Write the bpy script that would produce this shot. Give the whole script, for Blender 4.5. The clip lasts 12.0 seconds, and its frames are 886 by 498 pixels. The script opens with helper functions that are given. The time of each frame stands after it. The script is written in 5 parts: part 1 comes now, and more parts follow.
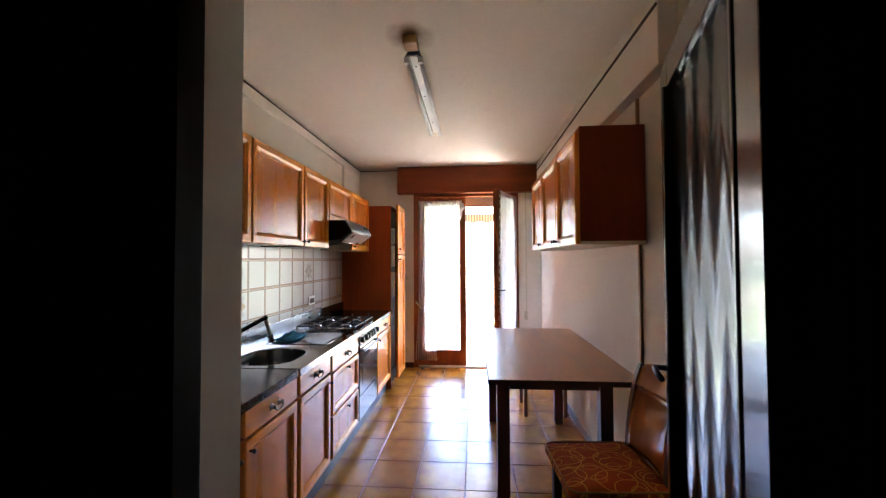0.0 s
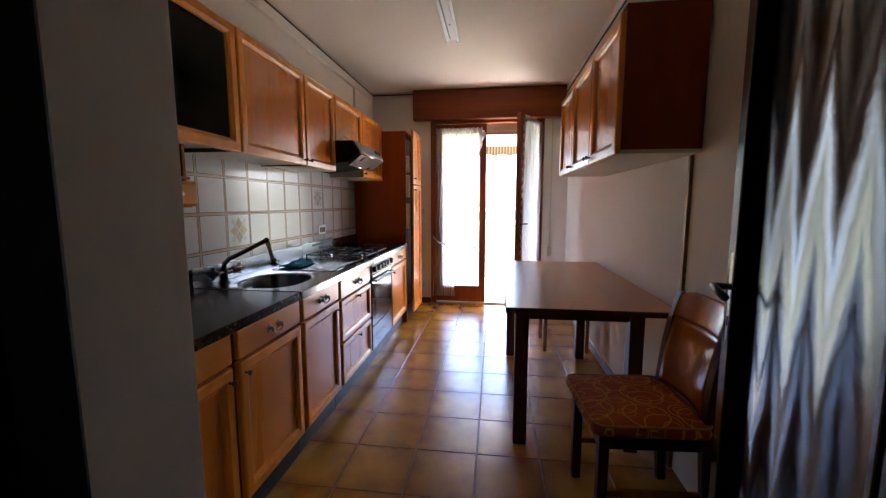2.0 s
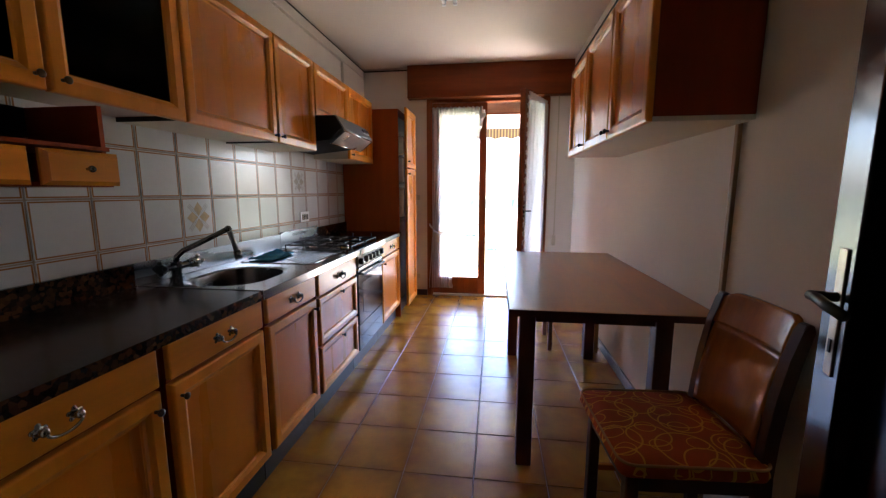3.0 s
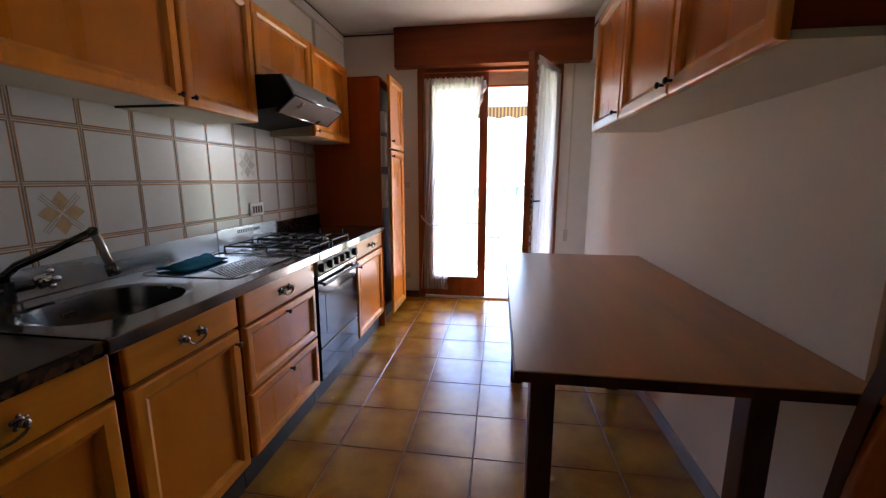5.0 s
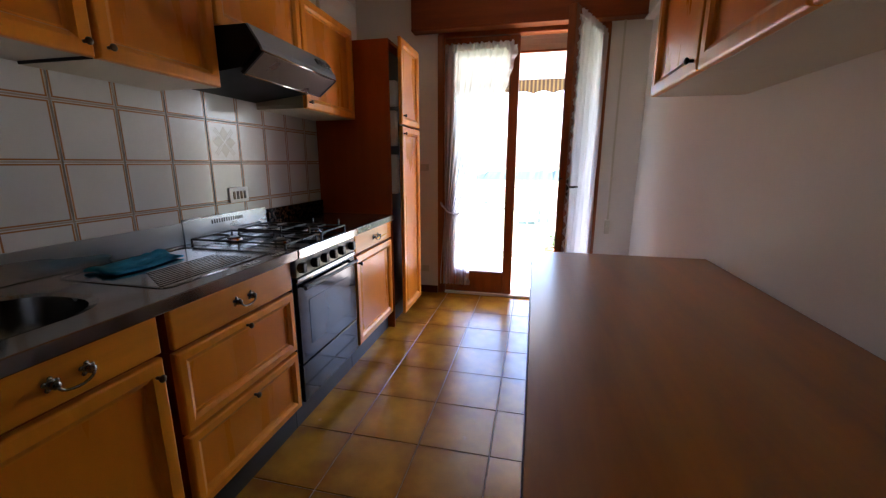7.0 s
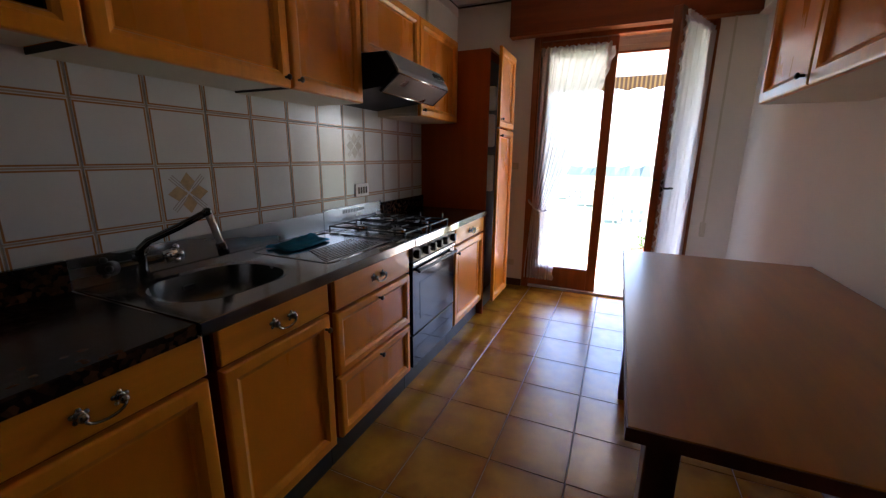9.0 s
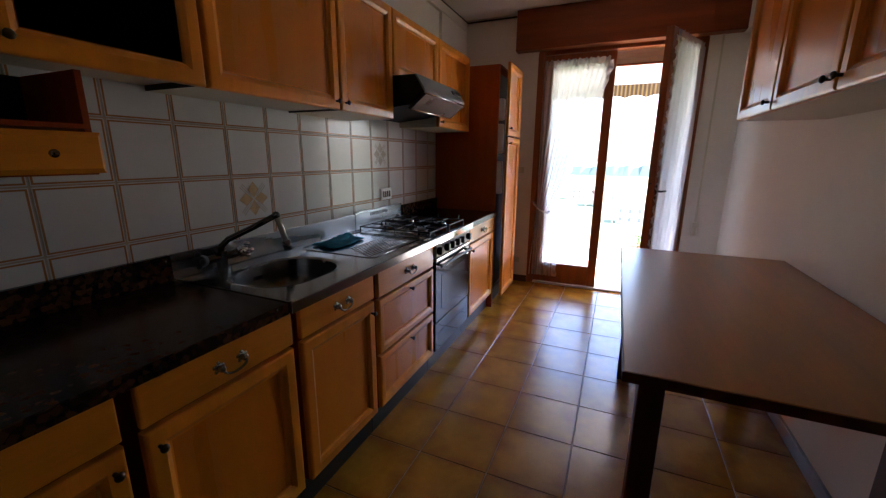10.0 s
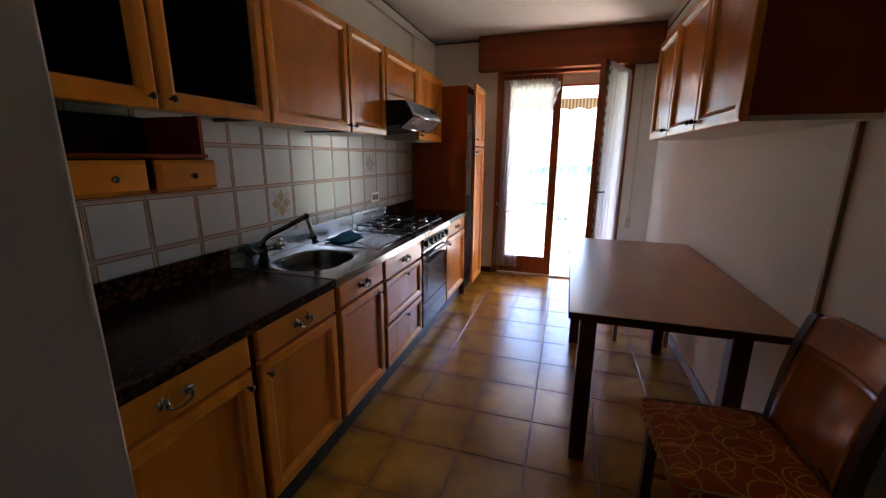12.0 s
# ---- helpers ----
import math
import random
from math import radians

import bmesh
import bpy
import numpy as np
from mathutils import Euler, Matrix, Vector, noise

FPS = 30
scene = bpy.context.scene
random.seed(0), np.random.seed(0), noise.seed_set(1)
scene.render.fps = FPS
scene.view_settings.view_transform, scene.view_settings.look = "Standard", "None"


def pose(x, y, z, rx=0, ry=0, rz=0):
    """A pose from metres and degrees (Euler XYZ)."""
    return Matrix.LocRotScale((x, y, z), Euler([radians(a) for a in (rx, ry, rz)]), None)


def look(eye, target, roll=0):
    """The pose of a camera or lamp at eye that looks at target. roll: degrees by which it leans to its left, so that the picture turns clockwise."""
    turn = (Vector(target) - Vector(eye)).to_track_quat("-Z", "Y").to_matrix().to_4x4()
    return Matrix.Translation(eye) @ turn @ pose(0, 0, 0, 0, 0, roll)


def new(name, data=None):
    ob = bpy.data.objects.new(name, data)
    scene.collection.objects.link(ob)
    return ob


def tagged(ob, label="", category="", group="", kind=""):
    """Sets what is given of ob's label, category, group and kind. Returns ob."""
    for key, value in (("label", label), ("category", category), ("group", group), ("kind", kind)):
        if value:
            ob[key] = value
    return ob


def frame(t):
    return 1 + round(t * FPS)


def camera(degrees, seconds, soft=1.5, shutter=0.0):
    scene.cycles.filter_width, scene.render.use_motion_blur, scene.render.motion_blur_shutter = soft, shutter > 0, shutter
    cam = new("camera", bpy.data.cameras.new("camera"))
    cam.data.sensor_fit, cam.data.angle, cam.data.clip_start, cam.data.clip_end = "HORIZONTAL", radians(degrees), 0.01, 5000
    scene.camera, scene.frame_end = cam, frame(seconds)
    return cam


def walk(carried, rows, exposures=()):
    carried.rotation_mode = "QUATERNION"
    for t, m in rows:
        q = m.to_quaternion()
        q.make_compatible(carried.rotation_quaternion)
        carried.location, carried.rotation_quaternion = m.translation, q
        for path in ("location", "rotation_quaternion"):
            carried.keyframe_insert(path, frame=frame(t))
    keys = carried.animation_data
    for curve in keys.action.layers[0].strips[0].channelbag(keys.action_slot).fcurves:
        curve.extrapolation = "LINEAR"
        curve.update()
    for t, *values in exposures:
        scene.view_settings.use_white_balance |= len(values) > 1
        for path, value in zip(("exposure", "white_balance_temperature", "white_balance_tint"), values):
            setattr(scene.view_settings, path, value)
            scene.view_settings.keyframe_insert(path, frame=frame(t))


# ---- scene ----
cam = camera(96.9, 12.0, 1.3)
METRES, EYE, TILT, LEAN, TURN = 2.9, 1.44, 1.1, 0.0, 4.4
ROWS = [
    (0.0, 0.0, 0.0, 0.0, 0.0, 0.45, 0.29),
    (0.5, 0.0026, 0.0138, -0.0153, 2.1, -1.43, 0.25),
    (1.0, 0.0043, 0.0233, -0.0283, 2.79, -5.21, 0.13),
    (1.5, 0.0082, 0.0417, -0.0402, 2.97, -7.01, -0.0),
    (2.0, 0.0115, 0.0823, -0.0504, 3.08, -7.71, 0.06),
    (2.5, 0.015, 0.1379, -0.0567, 3.11, -8.61, 0.07),
    (3.0, 0.0192, 0.1937, -0.0623, 3.13, -9.42, 0.03),
    (5.0, 0.0418, 0.4167, -0.0703, 3.65, -11.2, 0.02),
    (5.5, 0.0415, 0.4737, -0.0692, 4.14, -12.08, -0.0),
    (6.0, 0.0495, 0.5232, -0.072, 4.45, -12.97, 0.01),
    (6.5, 0.0606, 0.5564, -0.0763, 4.92, -13.26, 0.06),
    (7.0, 0.0695, 0.5737, -0.0793, 8.59, -13.46, 0.06),
    (7.5, 0.0707, 0.5782, -0.081, 13.3, -13.83, -0.05),
    (9.5, 0.035, 0.4283, -0.0526, 19.72, -14.33, -0.15),
    (10.0, 0.0342, 0.3783, -0.044, 19.3, -14.31, -0.03),
    (10.5, 0.0378, 0.337, -0.0375, 18.89, -14.33, -0.01),
    (11.0, 0.0395, 0.3091, -0.0324, 18.08, -14.38, -0.05),
    (11.5, 0.0362, 0.266, -0.0275, 16.22, -14.34, -0.03),
    (12.0, 0.0264, 0.1943, -0.0173, 13.07, -14.31, -0.1),
]
walk(cam, [(t, pose(0, 0, EYE, TILT, LEAN, TURN) @ pose(METRES * x, METRES * y, METRES * z, 90 + pitch, roll, yaw)) for t, x, y, z, yaw, pitch, roll in ROWS],
     exposures=[(0.0, 4.86, 5700, 19), (1.0, 4.50, 5700, 19), (2.5, 4.24, 5700, 19), (5.5, 3.88, 5700, 19), (7.5, 3.66, 5700, 19), (10.0, 3.47, 5700, 19), (12.0, 3.73, 5700, 19)])

# ---- light ----
world = bpy.data.worlds.new("sky")
scene.world = world
world.use_nodes = True
wn = world.node_tree.nodes
sky = wn.new("ShaderNodeTexSky")
sky.sky_type, sky.sun_disc = "NISHITA", False
SUN_EL, SUN_AZ = radians(42), radians(82)
sky.sun_elevation, sky.sun_rotation = SUN_EL, SUN_AZ
sky.air_density, sky.dust_density = 1.0, 2.5
world.node_tree.links.new(sky.outputs[0], wn["Background"].inputs["Color"])
wn["Background"].inputs["Strength"].default_value = 0.15
sun = new("sun", bpy.data.lights.new("sun", "SUN"))
sun.data.energy, sun.data.angle, sun.data.color = 5.0, radians(0.55), (1.0, 0.95, 0.87)
way = Vector((math.sin(SUN_AZ) * math.cos(SUN_EL), math.cos(SUN_AZ) * math.cos(SUN_EL), math.sin(SUN_EL)))
sun.matrix_world = look(way * 30, (0, 0, 0))


# ---- materials ----
def material(name, col, rough=0.5, metal=0.0, var=0.15, scale=5.0, bump=0.05, fine=90.0, stretch=(1, 1, 1), col2=None, coat=0.0, spec=0.5, each=0.0, coat_rough=0.12):
    m = bpy.data.materials.new(name)
    m.use_nodes = True
    n, l = m.node_tree.nodes, m.node_tree.links
    p = n["Principled BSDF"]
    tc, ob = n.new("ShaderNodeTexCoord"), n.new("ShaderNodeObjectInfo")
    mp = n.new("ShaderNodeMapping")
    mp.inputs["Scale"].default_value = stretch
    off = n.new("ShaderNodeVectorMath")
    off.operation = "MULTIPLY_ADD"
    l.new(ob.outputs["Random"], off.inputs[0])
    off.inputs[1].default_value = (7.3, 3.1, 5.7)
    l.new(tc.outputs["Object"], off.inputs[2])
    l.new(off.outputs[0], mp.inputs["Vector"])
    big, small = n.new("ShaderNodeTexNoise"), n.new("ShaderNodeTexNoise")
    for t, s, d in ((big, scale, 5), (small, fine, 3)):
        t.inputs["Scale"].default_value, t.inputs["Detail"].default_value = s, d
        l.new(mp.outputs[0], t.inputs["Vector"])
    fac = n.new("ShaderNodeMath")
    fac.operation = "MULTIPLY_ADD"
    l.new(small.outputs["Fac"], fac.inputs[0])
    fac.inputs[1].default_value = 0.35
    sc = n.new("ShaderNodeMapRange")
    sc.inputs["From Min"].default_value, sc.inputs["From Max"].default_value = 0.3, 0.7
    sc.inputs["To Min"].default_value, sc.inputs["To Max"].default_value = -0.1, 0.75
    l.new(big.outputs["Fac"], sc.inputs["Value"])
    l.new(sc.outputs[0], fac.inputs[2])
    mix = n.new("ShaderNodeMix")
    mix.data_type = "RGBA"
    dark = col2 or tuple(c * (1 - var) for c in col)
    mix.inputs["A"].default_value = (*dark, 1)
    mix.inputs["B"].default_value = (*(min(1, c * (1 + var * 0.6)) for c in col), 1)
    l.new(fac.outputs[0], mix.inputs["Factor"])
    out = mix.outputs["Result"]
    if each:
        hsv, mr = n.new("ShaderNodeHueSaturation"), n.new("ShaderNodeMapRange")
        mr.inputs["To Min"].default_value, mr.inputs["To Max"].default_value = 1 - each, 1 + each
        l.new(ob.outputs["Random"], mr.inputs["Value"])
        l.new(mr.outputs[0], hsv.inputs["Value"])
        l.new(out, hsv.inputs["Color"])
        out = hsv.outputs[0]
    l.new(out, p.inputs["Base Color"])
    rr = n.new("ShaderNodeMapRange")
    rr.inputs["To Min"].default_value, rr.inputs["To Max"].default_value = max(0.02, rough * 0.8), min(1, rough * 1.2)
    l.new(big.outputs["Fac"], rr.inputs["Value"])
    l.new(rr.outputs[0], p.inputs["Roughness"])
    p.inputs["Metallic"].default_value = metal
    p.inputs["Specular IOR Level"].default_value = spec
    p.inputs["Coat Weight"].default_value, p.inputs["Coat Roughness"].default_value = coat, coat_rough
    if bump:
        b = n.new("ShaderNodeBump")
        b.inputs["Strength"].default_value, b.inputs["Distance"].default_value = bump, 0.004
        l.new(small.outputs["Fac"], b.inputs["Height"])
        l.new(b.outputs[0], p.inputs["Normal"])
    return m


GRAIN_Z, GRAIN_Y = (9, 9, 0.7), (9, 0.7, 9)
honey = material("honey_wood", (0.77, 0.258, 0.005), 0.3, var=0.2, scale=1.6, fine=11, bump=0.015, stretch=GRAIN_Z, spec=0.35, each=0.06, coat=0.22, coat_rough=0.2)
honey_flat = material("honey_wood_drawer", (0.75, 0.252, 0.005), 0.3, var=0.2, scale=1.6, fine=11, bump=0.015, stretch=GRAIN_Y, spec=0.35, each=0.06, coat=0.22, coat_rough=0.2)
panel_wood = material("honey_veneer", (0.66, 0.195, 0.003), 0.28, var=0.12, scale=1.3, fine=9, bump=0.006, stretch=(5, 5, 0.8), spec=0.3, each=0.05, coat=0.15, coat_rough=0.18)
red_side = material("red_brown_laminate", (0.25, 0.040, 0.004), 0.45, var=0.12, scale=2, fine=20, bump=0.02, stretch=GRAIN_Z, spec=0.12)
unit_side = material("brown_orange_laminate", (0.42, 0.085, 0.004), 0.4, var=0.14, scale=2, fine=20, bump=0.02, stretch=GRAIN_Z, spec=0.15)
cream_board = material("cream_board", (0.62, 0.54, 0.40), 0.5, var=0.1, scale=3, bump=0.02)
# near-black brown that puts shade into colour
deep_shade = material("painted_shade", (0.03, 0.022, 0.016), 0.7, var=0.3)
box_wood = material("shutter_box_wood", (0.23, 0.052, 0.007), 0.45, var=0.3, scale=2, fine=16, bump=0.03, stretch=(0.7, 9, 9), spec=0.2)
frame_wood = material("window_frame_wood", (0.30, 0.072, 0.007), 0.36, var=0.3, scale=2, fine=16, bump=0.03, stretch=GRAIN_Z, coat=0.12)
door_wood = material("dark_door_wood", (0.02, 0.008, 0.005), 0.25, var=0.3, scale=2, fine=16, bump=0.004, stretch=GRAIN_Z, coat=0.65, spec=0.35, coat_rough=0.15)
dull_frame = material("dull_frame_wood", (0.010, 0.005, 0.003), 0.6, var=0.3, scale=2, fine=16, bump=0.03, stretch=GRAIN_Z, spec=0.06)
table_wood = material("table_top_laminate", (0.40, 0.138, 0.004), 0.34, var=0.32, scale=1.5, fine=14, bump=0.01, stretch=(6, 0.6, 6), spec=0.3, coat=0.55, coat_rough=0.24)
table_leg = material("table_leg_wood", (0.085, 0.022, 0.006), 0.42, var=0.3, scale=2, fine=16, bump=0.03, stretch=GRAIN_Z)
tn, tk = table_wood.node_tree.nodes, table_wood.node_tree.links
wipe, wr = tn.new("ShaderNodeTexNoise"), tn.new("ShaderNodeMapRange")
wipe.inputs["Scale"].default_value, wipe.inputs["Detail"].default_value = 5, 3
wr.inputs["From Min"].default_value, wr.inputs["From Max"].default_value = 0.25, 0.75
wr.inputs["To Min"].default_value, wr.inputs["To Max"].default_value = 0.205, 0.25
tk.new(tn["Texture Coordinate"].outputs["Object"], wipe.inputs["Vector"])
tk.new(wipe.outputs["Fac"], wr.inputs["Value"])
tk.new(wr.outputs[0], tn["Principled BSDF"].inputs["Coat Roughness"])
chair_wood = material("chair_wood", (0.42, 0.118, 0.004), 0.25, var=0.3, scale=2, fine=16, bump=0.01, stretch=GRAIN_Z, coat=0.5, coat_rough=0.14)
plaster = material("wall_plaster", (0.80, 0.72, 0.63), 0.85, var=0.09, scale=1.3, fine=160, bump=0.12)
ceiling_paint = material("ceiling_paint", (0.74, 0.66, 0.555), 0.9, var=0.08, scale=0.8, fine=140, bump=0.1)


def stain(m, centre, radius, tint):
    """A soft uneven brown smudge on a flat surface."""
    n, l = m.node_tree.nodes, m.node_tree.links
    p = n["Principled BSDF"]
    src = p.inputs["Base Color"].links[0].from_socket
    tc, d, nz, ad, mr, mx = (n.new("ShaderNode" + k) for k in ("TexCoord", "VectorMath", "TexNoise", "Math", "MapRange", "Mix"))
    d.operation, ad.operation, mx.data_type = "DISTANCE", "MULTIPLY_ADD", "RGBA"
    l.new(tc.outputs["Object"], d.inputs[0])
    d.inputs[1].default_value = centre
    nz.inputs["Scale"].default_value = 14
    l.new(tc.outputs["Object"], nz.inputs["Vector"])
    l.new(nz.outputs["Fac"], ad.inputs[0])
    ad.inputs[1].default_value = 0.08
    l.new(d.outputs["Value"], ad.inputs[2])
    mr.inputs["From Min"].default_value, mr.inputs["From Max"].default_value = radius + 0.04, 0.06
    mr.inputs["To Max"].default_value = 0.85
    l.new(ad.outputs[0], mr.inputs["Value"])
    l.new(mr.outputs[0], mx.inputs["Factor"])
    l.new(src, mx.inputs["A"])
    mx.inputs["B"].default_value = (*tint, 1)
    l.new(mx.outputs["Result"], p.inputs["Base Color"])


stain(ceiling_paint, (-0.34, 2.12, 2.675), 0.15, (0.20, 0.12, 0.06))
grey_line = material("dark_joint", (0.06, 0.035, 0.025), 0.7, var=0.2)
steel = material("brushed_steel", (0.27, 0.258, 0.24), 0.14, 1.0, var=0.12, scale=4, fine=60, bump=0.02, stretch=(1, 0.15, 1))
splash_steel = material("matt_steel", (0.34, 0.36, 0.375), 0.27, 1.0, var=0.15, scale=4, fine=60, bump=0.02, stretch=(1, 0.15, 1))
chrome = material("chrome", (0.75, 0.75, 0.75), 0.08, 1.0, var=0.05, bump=0)
# steel darkened in colour for the shade and dark reflections inside the bowl
shaded_bowl_steel = material("shaded_bowl_steel", (0.20, 0.20, 0.20), 0.26, 1.0, var=0.2, scale=5, fine=70, bump=0.02)
# chrome with its dark reflections and unlit side put into the base colour
dark_chrome = material("dark_reflecting_chrome", (0.13, 0.13, 0.13), 0.14, 1.0, var=0.2, bump=0)
black_iron = material("black_enamel", (0.02, 0.02, 0.02), 0.35, var=0.3, bump=0.04)
black_glass = material("oven_glass", (0.008, 0.009, 0.016), 0.09, var=0.2, bump=0, spec=0.25)
oven_window = material("oven_window", (0.025, 0.026, 0.03), 0.15, var=0.2, bump=0, spec=0.3)
black_plastic = material("black_plastic", (0.018, 0.017, 0.016), 0.45, var=0.2)
white_plastic = material("white_plastic", (0.9, 0.9, 0.89), 0.3, var=0.05, bump=0)
bronze = material("aged_bronze", (0.09, 0.06, 0.035), 0.35, 0.9, var=0.3)
pewter = material("pewter_handle", (0.28, 0.24, 0.19), 0.26, 0.9, var=0.3)
ivory_metal = material("ivory_plate", (0.62, 0.56, 0.42), 0.3, 0.6, var=0.15)
teal_cloth = material("teal_cloth", (0.008, 0.20, 0.34), 0.95, var=0.35, scale=14, fine=260, bump=0.5)
grout = material("floor_grout", (0.46, 0.35, 0.24), 0.85, var=0.2, scale=20)
wall_grout = material("wall_grout", (0.42, 0.33, 0.24), 0.85, var=0.15, scale=20)
lamp_white = material("lamp_enamel", (0.85, 0.84, 0.82), 0.4, var=0.05, bump=0)
concrete = material("balcony_tile", (0.68, 0.62, 0.55), 0.7, var=0.12, scale=3)
house_wall = material("house_render", (0.66, 0.58, 0.46), 0.9, var=0.15, scale=0.4, each=0.15)
roof_tile = material("roof_tile", (0.20, 0.10, 0.075), 0.9, var=0.25, scale=0.6, fine=6, each=0.15)
house_window = material("house_window", (0.22, 0.22, 0.22), 0.2, var=0.2)
far_ground = material("far_ground", (0.16, 0.19, 0.09), 0.95, var=0.4, scale=0.02, fine=0.4)
far_hill = material("far_hill", (0.022, 0.050, 0.042), 0.95, var=0.3, scale=0.01, fine=0.2)
leaf_green = material("leaf_green", (0.07, 0.14, 0.035), 0.6, var=0.4, scale=20)
terracotta = material("terracotta", (0.42, 0.14, 0.06), 0.8, var=0.2, scale=12)
# near-black brown that stands in for the shade of the unlit hall
hall_shade = material("hall_shade_paint", (0.035, 0.02, 0.013), 0.6, var=0.3, scale=2, fine=16, bump=0.03, stretch=GRAIN_Z)
skirt_tile = material("skirting_strip", (0.42, 0.42, 0.44), 0.22, var=0.2)
rail_metal = material("rail_paint", (0.70, 0.68, 0.64), 0.5, var=0.1)


def edge_distance(n, l, source="Generated", axes="XY"):
    """Distance from the nearer of the two borders of a piece, 0 at the border, 0.5 in its middle."""
    tc, sep = n.new("ShaderNodeTexCoord"), n.new("ShaderNodeSeparateXYZ")
    l.new(tc.outputs[source], sep.inputs[0])
    res = []
    for a in axes:
        s, ab, d = n.new("ShaderNodeMath"), n.new("ShaderNodeMath"), n.new("ShaderNodeMath")
        s.operation, ab.operation, d.operation = "SUBTRACT", "ABSOLUTE", "SUBTRACT"
        l.new(sep.outputs[a], s.inputs[0])
        s.inputs[1].default_value = 0.5
        l.new(s.outputs[0], ab.inputs[0])
        d.inputs[0].default_value = 0.5
        l.new(ab.outputs[0], d.inputs[1])
        res.append(d.outputs[0])
    mn = n.new("ShaderNodeMath")
    mn.operation = "MINIMUM"
    l.new(res[0], mn.inputs[0])
    l.new(res[1], mn.inputs[1])
    return mn.outputs[0]


def floor_tile_material():
    m = material("floor_tile", (0.53, 0.262, 0.017), 0.25, var=0.25, scale=6, fine=40, bump=0.008, col2=(0.37, 0.162, 0.010), coat=0.65, each=0.09, coat_rough=0.2)
    n, l = m.node_tree.nodes, m.node_tree.links
    p = n["Principled BSDF"]
    src = p.inputs["Base Color"].links[0].from_socket
    d = edge_distance(n, l)
    cloud = n.new("ShaderNodeTexNoise")
    cloud.inputs["Scale"].default_value, cloud.inputs["Detail"].default_value = 9, 6
    tc, ob, add = n.new("ShaderNodeTexCoord"), n.new("ShaderNodeObjectInfo"), n.new("ShaderNodeVectorMath")
    add.operation = "MULTIPLY_ADD"
    l.new(ob.outputs["Random"], add.inputs[0])
    add.inputs[1].default_value = (31, 17, 5)
    l.new(tc.outputs["Object"], add.inputs[2])
    l.new(add.outputs[0], cloud.inputs["Vector"])
    j = n.new("ShaderNodeMath")
    j.operation = "MULTIPLY_ADD"
    l.new(cloud.outputs["Fac"], j.inputs[0])
    j.inputs[1].default_value = -0.62
    l.new(d, j.inputs[2])
    r = n.new("ShaderNodeMapRange")
    r.inputs["From Min"].default_value, r.inputs["From Max"].default_value = -0.34, -0.06
    r.inputs["To Min"].default_value, r.inputs["To Max"].default_value = 0.62, 0.0
    l.new(j.outputs[0], r.inputs["Value"])
    mix = n.new("ShaderNodeMix")
    mix.data_type = "RGBA"
    l.new(r.outputs[0], mix.inputs["Factor"])
    l.new(src, mix.inputs["A"])
    mix.inputs["B"].default_value = (0.22, 0.078, 0.010, 1)
    l.new(mix.outputs["Result"], p.inputs["Base Color"])
    return m


def wall_tile_material():
    m = material("wall_tile", (0.63, 0.62, 0.605), 0.2, var=0.05, scale=4, fine=30, bump=0.02, each=0.03)
    n, l = m.node_tree.nodes, m.node_tree.links
    p = n["Principled BSDF"]
    src = p.inputs["Base Color"].links[0].from_socket
    d = edge_distance(n, l, axes="YZ")
    r = n.new("ShaderNodeMapRange")
    r.inputs["From Min"].default_value, r.inputs["From Max"].default_value = 0.046, 0.038
    l.new(d, r.inputs["Value"])
    r2 = n.new("ShaderNodeMapRange")
    r2.inputs["From Min"].default_value, r2.inputs["From Max"].default_value = 0.012, 0.018
    l.new(d, r2.inputs["Value"])
    mul = n.new("ShaderNodeMath")
    mul.operation = "MULTIPLY"
    l.new(r.outputs[0], mul.inputs[0])
    l.new(r2.outputs[0], mul.inputs[1])
    mix = n.new("ShaderNodeMix")
    mix.data_type = "RGBA"
    l.new(mul.outputs[0], mix.inputs["Factor"])
    l.new(src, mix.inputs["A"])
    mix.inputs["B"].default_value = (0.36, 0.16, 0.05, 1)
    l.new(mix.outputs["Result"], p.inputs["Base Color"])
    return m


def granite_material():
    m = material("brown_granite", (0.014, 0.008, 0.005), 0.2, var=0.6, scale=30, fine=200, bump=0.01, spec=0.22)
    n, l = m.node_tree.nodes, m.node_tree.links
    p = n["Principled BSDF"]
    src = p.inputs["Base Color"].links[0].from_socket
    v, tc = n.new("ShaderNodeTexVoronoi"), n.new("ShaderNodeTexCoord")
    v.inputs["Scale"].default_value = 75
    l.new(tc.outputs["Object"], v.inputs["Vector"])
    sep = n.new("ShaderNodeSeparateColor")
    l.new(v.outputs["Color"], sep.inputs[0])
    r = n.new("ShaderNodeMapRange")
    r.inputs["From Min"].default_value, r.inputs["From Max"].default_value = 0.45, 1.0
    l.new(sep.outputs[0], r.inputs["Value"])
    mix = n.new("ShaderNodeMix")
    mix.data_type = "RGBA"
    l.new(r.outputs[0], mix.inputs["Factor"])
    l.new(src, mix.inputs["A"])
    mix.inputs["B"].default_value = (0.085, 0.034, 0.014, 1)
    l.new(mix.outputs["Result"], p.inputs["Base Color"])
    return m


